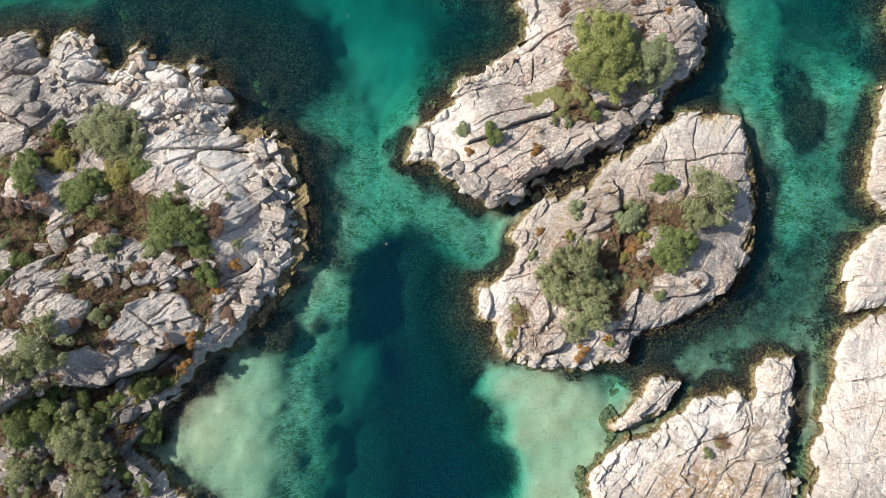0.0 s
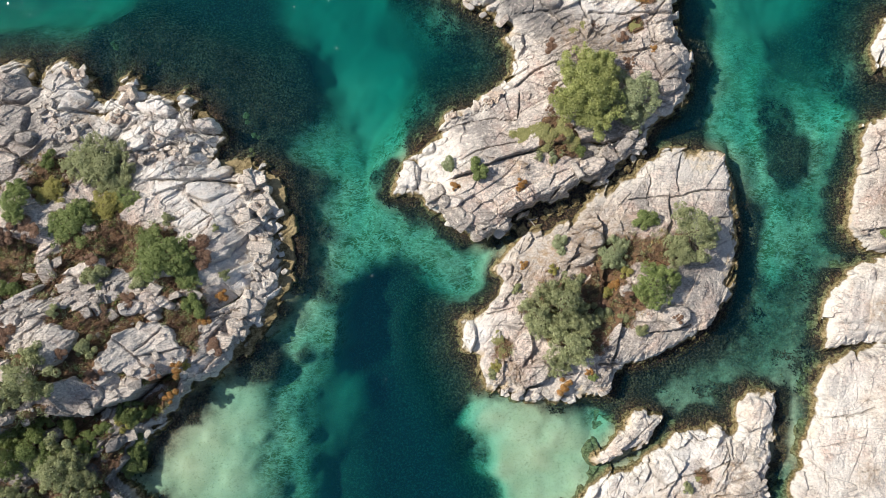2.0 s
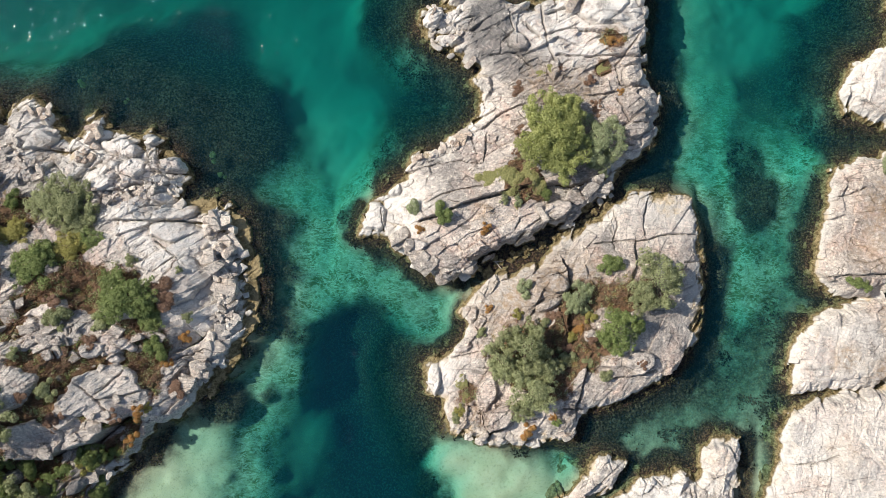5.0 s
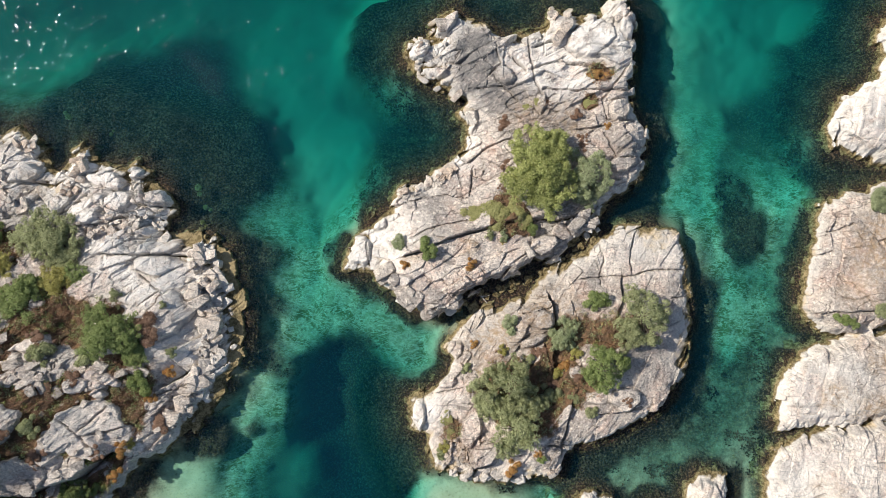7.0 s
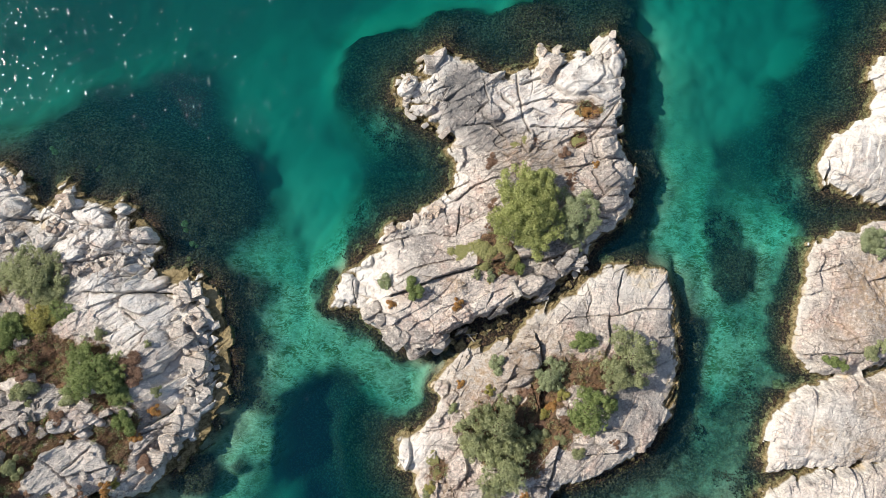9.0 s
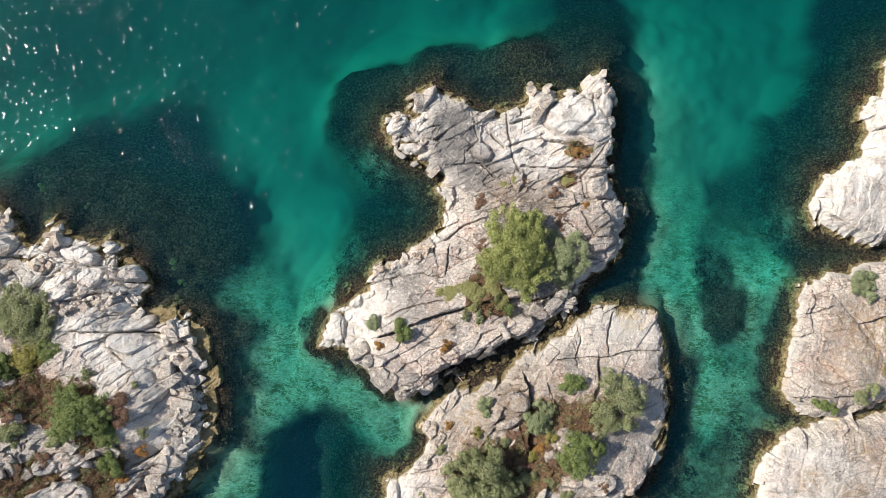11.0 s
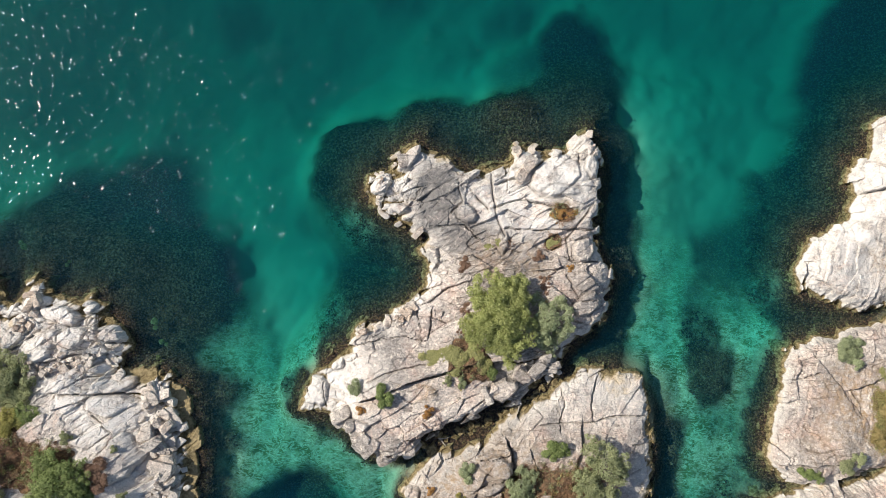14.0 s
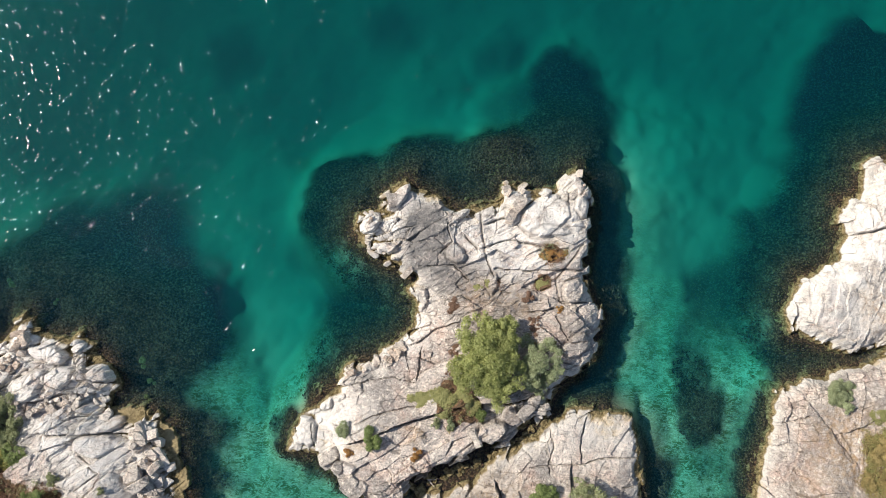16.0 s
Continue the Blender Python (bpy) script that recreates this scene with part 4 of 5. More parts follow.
BANK_CRACKS = [
    (1.7, -29.5, -7.9, -27.7, -6.9, -25.4, -5.9, -23.4, -6.4, -21.8, -5.7, -20.1, -5.3, -18.1, -3.7),
    (0.1, -16.7, 8.2, -15.2, 7.1, -16.5, 6.1), (0.1, -21.2, -0.9, -19.6, -2.3, -18.5, -3.4), (0.1, -19.6, -2.3, -16.4, -1.8, -15.8, -0.9), (0.05, -18.2, -0.5, -19.6, -1.9), (-0.3, -15.2, 0.5, -13.9, 1.2, -11.3, 3.2),
    (-0.2, -15.5, -0.1, -12.8, 1.0, -11.2, 2.5), (0.4, -22.1, -11.0, -20.4, -9.3, -18.4, -6.6, -16.4, -4.5),
]
SPUR_CRACKS = [
    (0.15, 20.1, -8.2, 20.0, -10.2, 19.1, -11.6), (0, 20.4, -8.2, 20.2, -9.8), (0.1, 15.1, -11.9, 16.4, -11.2, 18.4, -10.8, 19.9, -10.0), (0.15, 17.1, -7.6, 18.1, -8.7, 19.9, -8.4, 21.8, -8.0), (0.1, 14.8, -8.6, 14.8, -10.1, 13.6, -11.3),
    (0.1, 17.9, -13.0, 19.0, -12.3, 22.3, -12.0),
]
EAST_CRACKS = [
    (0.15, 25.2, -7.5, 26.4, -7.3, 28.1, -7.0), (0, 28.1, -7.2, 29.8, -6.5), (0.05, 25.2, -9.8, 26.4, -10.7, 26.2, -12.0), (0, 28.6, -10.6, 29.8, -10.5),
]
SHELF_CRACKS = [
    (0.1, 30.1, 10.9, 30.9, 11.1, 32.4, 11.6), (0.3, 34.4, 10.6, 36.0, 11.1, 36.7, 11.5), (0, 29.2, 8.1, 30.4, 7.9), (0.1, 34.6, 10.5, 35.1, 9.7, 35.0, 8.7), (0.3, 29.6, 5.5, 35, 5.9),
]

west_rock = build_rock(
    "rock_island", "large pale granite island with heather, shrubs and broken shore blocks", WEST, 100, WEST_TOPS, 1.5, 1.6, 35, 2.8, rough=0.8, slabs=HEATH_SLABS + BANK_SLABS + SHORE_SLABS, cracks=WEST_CRACKS + BANK_CRACKS,
    steep=[(-18, -7, 3, 1), (-21, -10, 3, 1), (-15.5, -4.5, 2, 0.9)],
    broken=[(-20, 14, 3.5, 0.7), (-12, 8, 2.2, 1), (-11.5, 3.5, 2, 1), (-16, 13, 3, 0.8), (-14, -0.5, 2, 0.9), (-25, 12, 2.5, 0.9), (-17, 12, 2.5, 0.8), (-26, -12, 6, 0.8), (-27, 1, 6, 0.5)],
    soil=[(-25, 9, 3.5, 1), (-29, 6, 4, 1), (-24, 4.5, 3, 1), (-20, 3.5, 3, 1), (-27, 0, 5, 1), (-21, 0, 4, 0.9), (-17, 0, 2.5, 0.8), (-27, -6, 6, 1), (-22, -7, 3.5, 1), (-28, -12, 7, 1), (-22, -11, 2.5, 0.9), (-17.5, 4, 2, 1), (-18.5, -4.6, 2, 0.9)],
    # pale rock, made stronger to brighten the sunlit north-west slopes by colour
    bare=[(-20, 14.5, 5, 1), (-13.5, 8.5, 4, 1), (-25, 15, 3, 0.9), (-12, 2.5, 3, 0.9), (-17, 9, 3, 0.8), (-19.5, -1, 5, 0.45), (-26, 1, 4, 0.35)],
    lichen=[(-29, 15, 2.5, 0.7), (-13.8, 5.5, 1.8, 0.5), (-22, -2, 4, 0.15), (-26, 0, 5, 0.2), (-27, -12, 6, 0.9), (-24, -9, 4, 0.8), (-18.5, -5.5, 2, 0.6)],
    ochre=[(-10.9, 9.8, 0.8, 0.8), (-10.2, 8.3, 0.8, 0.8), (-9.7, 6.3, 0.8, 0.8), (-9.5, 4.3, 0.8, 0.8), (-10.1, 2.6, 0.8, 0.7), (-14.5, 11, 1.2, 0.6), (-24.6, 14.6, 1.0, 0.7), (-11.3, 9.0, 0.5, 0.7)],
    low=[(-12.2, 8, 2.6, 0.35), (-11.8, 4, 2.4, 0.35), (-13.2, 0.5, 2.2, 0.3), (-10.9, 9.8, 1.1, 1), (-10.2, 8.3, 1.1, 1), (-9.8, 6.3, 1.1, 1), (-9.5, 4.3, 1.2, 1), (-10.1, 2.6, 1, 1), (-11, 0.6, 0.9, 1), (-12.2, -1.4, 0.9, 0.9), (-13.2, -2.6, 0.9, 0.8), (-13.5, 11.2, 1.2, 0.9), (-23.5, 15.5, 1.2, 0.7), (-15, 11.4, 1.2, 0.6)])
north_rock = build_rock(
    "rock_island", "pale cracked granite island with a leafy thicket", NORTH, 200, NORTH_TOPS, 0.9, 1.2, 30, 2.8, rough=0.75, slabs=NORTH_SLABS + NORTH_EDGE_SLABS, cracks=NORTH_CRACKS + HEADLAND_CRACKS,
    steep=[(1.5, 7, 1.8, 1), (4, 5.8, 2, 1), (6.5, 7, 2, 1), (9, 8.2, 1.8, 1), (11.5, 9.2, 1.6, 1), (18, 23, 2.5, 0.7), (18, 26, 2, 0.7)],
    bare=[(14.5, 24.8, 3.6, 1.2), (3.2, 24.4, 2.5, 1), (9.6, 24, 2, 1), (0, 10.5, 3, 0.9), (5, 17, 2, 0.6), (12.5, 22.5, 2.5, 0.7)], lichen=[(6.6, 24.0, 1.5, 1.7), (6.4, 22.3, 1.2, 1.4), (8.4, 20.9, 1.5, 1.1), (12.4, 19.4, 1.4, 0.5), (12, 12, 2, 0.5), (17, 17, 1.5, 0.5)],
    broken=[(4, 24, 2.5, 0.8), (8.5, 24.5, 1.5, 0.7), (16.5, 19, 2, 0.8), (13, 11, 2.5, 0.8), (6, 17.5, 2, 0.6), (2, 14, 1.5, 0.8), (6, 7.2, 2, 0.7)],
    soil=[(11.5, 16, 2.4, 0.9), (9, 13.4, 2, 0.9), (8, 11.2, 1.2, 0.5), (11.3, 20, 1, 0.6), (15.3, 22.4, 0.9, 1), (14.6, 20.3, 0.8, 0.8), (9.3, 11.6, 1.4, 0.6)],
    ochre=[(15.3, 22.4, 1.0, 1), (6, 10.2, 0.8, 0.7), (2, 9.3, 0.8, 0.7), (10, 19.5, 1.5, 0.5), (13, 19, 1.5, 0.5)],
    low=[(3, 14.6, 0.8, 0.7)])
south_rock = build_rock(
    "rock_island", "pale pinkish granite island overgrown with small trees and shrubs", SOUTH, 300, SOUTH_TOPS, 0.9, 1.0, 55, 3.2, rough=0.6, slabs=SOUTH_SLABS, cracks=SOUTH_CRACKS + LEDGE_CRACKS, lichen=[(18.5, 2, 2.5, 0.6), (20.5, 7, 1.2, 0.6), (12, 6, 2, 0.4)],
    steep=[(13, -4.2, 1.6, 1), (16.5, -2.8, 1.6, 0.9), (19.5, -1, 1.4, 0.6), (11, -5.5, 1.5, 0.8)],
    broken=[(6, -4, 2.2, 0.8), (6, 1, 1.5, 0.6), (11, -5, 1.6, 0.8), (13, 2, 2, 0.6), (5, 3, 1.2, 0.5)],
    soil=[(9, 0, 3, 0.8), (13.5, 3, 3, 0.85), (17, 4, 2, 0.6), (5, -2.5, 1.2, 0.7), (10, -3, 2, 0.6), (12, 0, 2, 0.8)], bare=[(2.6, -1.5, 1.2, 1), (3.5, 0, 2, 0.5), (7.5, 5.2, 2, 0.4)],
    ochre=[(7, 3.5, 2, 0.6), (9, 5, 2, 0.5), (5, -4, 1.2, 0.7), (12, 6, 2, 0.5)])
spur_rock = build_rock(
    "rock_island", "low pale granite spur with ochre lichen stains", SPUR, 400, [(16, -11, 1.1)], 0.5, 0.75, 55, 2.4, rough=0.8, slabs=SPUR_SLABS, cracks=SPUR_CRACKS,
    broken=[(13, -9.5, 2, 0.6), (21, -10, 2.5, 0.8), (11, -13, 2, 0.6)],
    soil=[(18.2, -11, 1, 0.6)],
    bare=[(12, -11, 3, 1), (16, -10, 3.5, 0.8), (21.5, -9, 3.5, 0.8)], ochre=[(15.5, -14.2, 2.4, 0.9), (20.3, -10.5, 1.0, 0.7), (22, -7, 1, 0.4), (19, -14, 2.6, 0.9)])
build_rock("rock_island", "small low granite flake beside the spur", FLAKE, 450, [(13, -8.5, 0.8)], 0.3, 0.5, 40, 1.6)
build_rock(
    "rock_island", "smooth pale granite shore rock split by cracks", EAST_1, 500, [(37, 22, 1.6)], 0.6, 0.6, 75, 2.8, rough=0.7,
    ochre=[(37.5, 19, 2, 0.6)], bare=[(36, 22, 7, 0.9)], cracks=[(0.6, 35.5, 23.7, 39, 25.0), (0.1, 36.6, 26.9, 37.4, 24.6)], broken=[(36.5, 26, 1.5, 0.5)])
build_rock(
    "rock_island", "smooth pale granite shore rock with brown moss patches", EAST_2, 600, [(31, 9, 1.2), (33, 5, 2.0), (36, 9, 1.8), (34, 13, 1.6)], 0.6, 0.5, 80, 3.8, rough=0.5,
    soil=[(37, 8, 2, 0.6), (38.5, 10, 2.4, 1)], lichen=[(34, 12, 1.6, 0.5)], ochre=[(35, 10, 3, 0.8), (37.5, 7.5, 2.4, 0.9), (32, 7, 1.5, 0.4)], cracks=SHELF_CRACKS)
east_3 = build_rock(
    "rock_island", "smooth pale granite shore slab streaked with ochre moss", EAST_3, 700, [(29, 0, 1.2), (33, 3, 1.9), (34, -1, 1.6)], 0.6, 0.5, 80, 4.2, rough=0.45,
    bare=[(30, 0, 4, 0.6)], ochre=[(30.6, 0, 1, 0.8), (33, -1, 1.2, 0.8), (35, 1.5, 1.5, 0.6), (33.5, 2.5, 1, 0.6)])
build_rock(
    "rock_island", "broad smooth pale granite shore slab", EAST_4, 800, [(27, -6, 1.1), (31, -8, 1.7)], 0.6, 0.5, 75, 4.2, rough=0.5,
    bare=[(28, -8, 7, 0.6)], ochre=[(29, -11, 1, 0.6), (30, -6, 1, 0.4)], cracks=EAST_CRACKS)


# ---- stones ----
def stone_mesh(n, flat, material):
    """An angular block with chipped corners."""
    rnd = random.Random(900 + n)
    bm = bmesh.new()
    wide, tall = rnd.uniform(0.65, 1.0), flat
    for a in (-1, 1):
        for b in (-1, 1):
            for c in (-1, 1):
                v = Vector((a * rnd.uniform(0.5, 1.0), b * rnd.uniform(0.5, 1.0) * wide, c * rnd.uniform(0.6, 1.0) * tall)) * 0.75
                if rnd.random() < 0.65:
                    for axis in range(3):
                        w = v.copy()
                        w[axis] *= rnd.uniform(0.1, 0.6)
                        bm.verts.new(w)
                else:
                    bm.verts.new(v)
    bmesh.ops.convex_hull(bm, input=bm.verts)
    bmesh.ops.delete(bm, geom=[v for v in bm.verts if not v.link_faces], context="VERTS")
    bmesh.ops.bevel(bm, geom=list(bm.edges), offset=0.04, segments=1, affect="EDGES", clamp_overlap=True)
    bmesh.ops.recalc_face_normals(bm, faces=bm.faces)
    me = bpy.data.meshes.new("boulder")
    bm.to_mesh(me)
    bm.free()
    me.materials.append(material)
    return me


SHORE_STONES = [stone_mesh(n, 0.5 + 0.35 * (n % 4) / 3, STONE) for n in range(14)]
WARM_STONES = [stone_mesh(n, 0.5 + 0.35 * (n % 4) / 3, WARM) for n in range(40, 50)]
HEATH_STONES = [stone_mesh(n, 0.5 + 0.35 * (n % 4) / 3, INLAND) for n in range(20, 32)]


def boulder(x, y, size, owner, rnd, stones=SHORE_STONES, squat=1.0):
    z, _ = ground_at(x, y)
    ob = new("boulder", rnd.choice(stones))
    ob.parent = owner
    wide = size * rnd.uniform(0.75, 1.25)
    ob.matrix_basis = pose(x, y, max(z, -0.6) + 0.3 * squat * size, rnd.uniform(-16, 16), rnd.uniform(-16, 16), rnd.choice((35, 35, 125)) + rnd.gauss(0, 24)) @ Matrix.Diagonal((wide, size * rnd.uniform(0.55, 0.95), squat * size * rnd.uniform(0.6, 0.95), 1))
    return ob


def stone_belt(owner, seed, line, width, count, least, most, stones=SHORE_STONES, squat=1.0):
    """Loose blocks along a line: many small, few large."""
    rnd = random.Random(seed)
    pts = pairs(line)
    spans = [math.dist(a, b) for a, b in zip(pts, pts[1:])]
    for _ in range(count):
        i = rnd.choices(range(len(spans)), spans)[0]
        t = rnd.random()
        (ax, ay), (bx, by) = pts[i], pts[i + 1]
        nx, ny = (by - ay) / spans[i], -(bx - ax) / spans[i]
        off = rnd.gauss(0, 0.5) * width
        px, py = ax + t * (bx - ax) + off * nx, ay + t * (by - ay) + off * ny
        if ground_at(px, py)[0] < -0.15:
            continue
        boulder(px, py, least + (most - least) * rnd.random() ** 1.9, owner, rnd, stones, squat)


stone_belt(west_rock, 700, [-13.0, 10.2, -12.0, 8.3, -11.6, 5.9, -11.7, 3.5, -12.4, 1.5], 0.75, 135, 0.18, 0.8)
stone_belt(west_rock, 701, [-11.8, 3.1, -12.6, 0.9, -13.9, -1.2, -14.9, -2.4], 0.5, 55, 0.25, 1.0)
stone_belt(west_rock, 702, [-13.7, 8.3, -12.3, 5.9, -11.9, 4.3], 0.5, 26, 0.3, 1.2)
stone_belt(west_rock, 703, [-27.9, 15.5, -25.9, 13.9, -25.1, 12.6], 0.9, 40, 0.15, 0.6)
stone_belt(west_rock, 704, [-21.5, 11.5, -18.3, 11.5, -15.4, 12.0, -15.5, 10.4], 0.6, 55, 0.15, 0.7)
stone_belt(west_rock, 705, [-22.3, 13.8, -21.3, 16.2, -20.9, 17.6], 0.4, 20, 0.2, 0.75, WARM_STONES)
stone_belt(west_rock, 719, [-26.2, 17.6, -25.0, 17.4, -23.9, 16.2], 0.5, 20, 0.2, 0.7, WARM_STONES)
stone_belt(west_rock, 706, [-30.4, -10.9, -27.2, -12.1, -22.5, -12.6, -19.8, -13.0], 1.2, 110, 0.2, 0.9, HEATH_STONES, 0.7)
stone_belt(west_rock, 707, [-26.3, 9.8, -24.3, 9.8, -21.9, 11.3, -20.7, 10.1], 0.9, 60, 0.12, 0.45, HEATH_STONES, 0.7)
stone_belt(west_rock, 708, [-31.3, 2.0, -25.4, 2.2, -21.4, 0.9, -17.1, 1.6], 2.2, 60, 0.2, 0.8, HEATH_STONES, 0.6)
stone_belt(west_rock, 709, [-31.3, -1.6, -26.5, -4.8, -22.2, -7.2, -18.3, -1.9], 2.2, 50, 0.2, 0.8, HEATH_STONES, 0.6)
stone_belt(north_rock, 710, [2.4, 6.2, 5.1, 6.1, 7.3, 7.0, 9.9, 7.6, 11.1, 8.3, 13.6, 9.9, 15.2, 11.1], 0.35, 85, 0.12, 0.5, SHORE_STONES, 0.8)
stone_belt(north_rock, 711, [0.0, 8.4, 1.6, 6.8, 3.2, 5.7, 5.5, 6.3], 0.5, 36, 0.3, 1.3, HEATH_STONES, 0.7)
stone_belt(north_rock, 712, [0.8, 13.7, 2.5, 14.5, 4.2, 15.2, 5.2, 16.2], 0.3, 44, 0.2, 0.7, WARM_STONES)
stone_belt(north_rock, 720, [2.4, 14.2, 3.4, 14.5, 4.4, 14.9], 0.25, 14, 0.25, 0.55)
stone_belt(south_rock, 713, [12.0, 11.7, 14.4, 12.1, 13.2, 11.1, 16.4, 12.0], 0.4, 30, 0.15, 0.6)
stone_belt(spur_rock, 714, [23.2, -10.8, 23.9, -12.0, 23.8, -13.5, 23.4, -14.6], 0.6, 40, 0.12, 0.6)
stone_belt(spur_rock, 715, [21.2, -10.8, 22.3, -12.0, 22.7, -13.1], 0.5, 20, 0.2, 0.6)
stone_belt(south_rock, 716, [3.3, -5.0, 6.4, -5.8, 9.1, -5.8, 12.0, -5.3], 0.3, 30, 0.15, 0.6)
stone_belt(north_rock, 717, [3.9, 26.2, 1.7, 23.9, 2.5, 22.5, 5.3, 21.0], 0.5, 26, 0.2, 0.7, WARM_STONES)
stone_belt(north_rock, 718, [11.8, 27.0, 15.8, 27.6, 17.4, 28.2, 17.6, 27.2], 0.5, 28, 0.2, 0.7, WARM_STONES)

def big_blocks(owner, seed, rows, stones=SHORE_STONES, squat=0.5):
    """Large single blocks: x, y, width."""
    rnd = random.Random(seed)
    for x, y, size in rows:
        boulder(x, y, 0.85 * size, owner, rnd, stones, squat * min(1.0, 1.6 / size))


big_blocks(west_rock, 40, [(-16.4, 1.7, 1.19), (-24.4, 2.3, 1.12), (-26.0, 3.3, 1.4), (-18.7, 2.0, 0.9), (-27.7, -6.1, 1.0), (-22.0, 2.1, 0.8)], HEATH_STONES, 0.4)
big_blocks(west_rock, 41, [(-20.9, 16.6, 0.67), (-12.3, 9.6, 1.2), (-11.6, 8.1, 1.2), (-11.1, 6.3, 1.0), (-12.0, 6.9, 1.05), (-11.3, 4.4, 1.0), (-13.0, 8.7, 0.9), (-23.0, 14.3, 0.8), (-21.2, 13.7, 0.67), (-20.9, -7.9, 1.05), (-10.5, 3.2, 0.75), (-12.5, -0.1, 0.9)])
big_blocks(north_rock, 43, [(3.2, 5.7, 1.5), (4.8, 6.3, 1.05), (12.5, 11.3, 1.27), (13.6, 11.9, 1.43), (14.5, 11.8, 0.9), (6.4, 5.9, 0.82), (10.7, 12.9, 1.12), (10.0, 10.0, 1.05), (3.5, 6.2, 0.75), (1.8, 6.8, 1.2), (0.8, 7.8, 0.9)], HEATH_STONES)
big_blocks(south_rock, 44, [(5.9, -5.4, 0.75), (7.8, -5.4, 0.75)])
big_blocks(north_rock, 45, [(16.1, 27.5, 1.05), (16.8, 26.6, 0.75), (12.3, 25.0, 1.05), (13.0, 25.8, 1.35), (4.1, 26.0, 1.05)])
big_blocks(spur_rock, 46, [(21.3, -11.3, 1.05), (21.5, -12.8, 0.9), (20.7, -9.4, 1.05), (23.4, -11.4, 0.67), (23.8, -12.3, 0.53)])
big_blocks(east_3, 60, [(33.1, 4.2, 1.9)])



# ---- plants ----
def leaf_cloud(rnd_seed, lobes, count, size, droop=0.0):
    """Small leaves on the outside of many lobes (x, y, z, radius), turned every way, as one mesh of loose quads."""
    g = np.random.default_rng(rnd_seed)
    lobes = np.array(lobes, float)
    pick = g.choice(len(lobes), count, p=lobes[:, 3] ** 2 / (lobes[:, 3] ** 2).sum())
    way = g.normal(size=(count, 3))
    way[:, 2] = np.abs(way[:, 2]) * 1.1 - 0.35
    way /= np.linalg.norm(way, axis=1, keepdims=True)
    place = lobes[pick, :3] + way * lobes[pick, 3:4] * g.uniform(0.62, 1.12, (count, 1)) * (1, 1, 0.85)
    place[:, 2] = np.maximum(place[:, 2], 0.03)
    lean = way + 0.55 * g.normal(size=(count, 3)) + (0, 0, 0.3)
    a = np.cross(lean, g.normal(size=(count, 3)))
    a /= np.linalg.norm(a, axis=1, keepdims=True) + 1e-6
    b = np.cross(lean, a)
    b /= np.linalg.norm(b, axis=1, keepdims=True) + 1e-6
    s = size * g.uniform(0.5, 1.25, (count, 1))
    corners = np.stack([place - a * s, place + b * s * 0.42, place + a * s, place - b * s * 0.42], 1)
    return raw_mesh("crown", corners.reshape(-1, 3), np.arange(count * 4).reshape(-1, 4), False)


def tube(bm, pts, radii, sides=6):
    rings = []
    for i, (p, r) in enumerate(zip(pts, radii)):
        p = Vector(p)
        way = (Vector(pts[min(i + 1, len(pts) - 1)]) - Vector(pts[max(i - 1, 0)])).normalized()
        q = way.to_track_quat("Z", "Y")
        rings.append([bm.verts.new(p + q @ Vector((r * math.cos(2 * math.pi * k / sides), r * math.sin(2 * math.pi * k / sides), 0))) for k in range(sides)])
    for a, b in zip(rings, rings[1:]):
        for k in range(sides):
            bm.faces.new((a[k], a[(k + 1) % sides], b[(k + 1) % sides], b[k]))
    bm.faces.new(rings[-1])
    bm.faces.new(rings[0][::-1])


def tree_model(name, label, kind, seed, height, leaves, size):
    """A small wind-bent tree of unit crown radius: tapered trunk with limbs, and a crown of many leaf clumps."""
    rnd = random.Random(seed)
    ob = tagged(new(name), label, "tree")
    bm = bmesh.new()
    lean = (rnd.uniform(-0.15, 0.25), rnd.uniform(-0.2, 0.2))
    tube(bm, [(0, 0, -0.15), (0.3 * lean[0], 0.3 * lean[1], 0.35 * height), (lean[0], lean[1], 0.8 * height)], (0.085, 0.06, 0.02), 8)
    lobes = [(lean[0], lean[1], height * 0.82, 0.42)]
    for n in range(15):
        turn, out = n * 2.4 + rnd.uniform(-0.6, 0.6), rnd.uniform(0.3, 0.95)
        tip = (out * math.cos(turn), out * math.sin(turn), height * (0.78 - 0.42 * out * out) * rnd.uniform(0.75, 1.1))
        tube(bm, [(0.3 * lean[0], 0.3 * lean[1], 0.35 * height * rnd.uniform(0.6, 1.2)), (tip[0] * 0.55, tip[1] * 0.55, tip[2] * 0.72), tip], (0.035, 0.022, 0.008), 5)
        lobes.append((*tip, rnd.uniform(0.13, 0.26)))
        for _ in range(4):
            lobes.append((tip[0] + rnd.uniform(-0.3, 0.3), tip[1] + rnd.uniform(-0.3, 0.3), tip[2] + rnd.uniform(-0.12, 0.24), rnd.uniform(0.08, 0.17)))
    part("trunk", bm, BARK, ob)
    part("crown", leaf_cloud(seed, lobes, leaves, size), LEAF[kind], ob)
    return ob


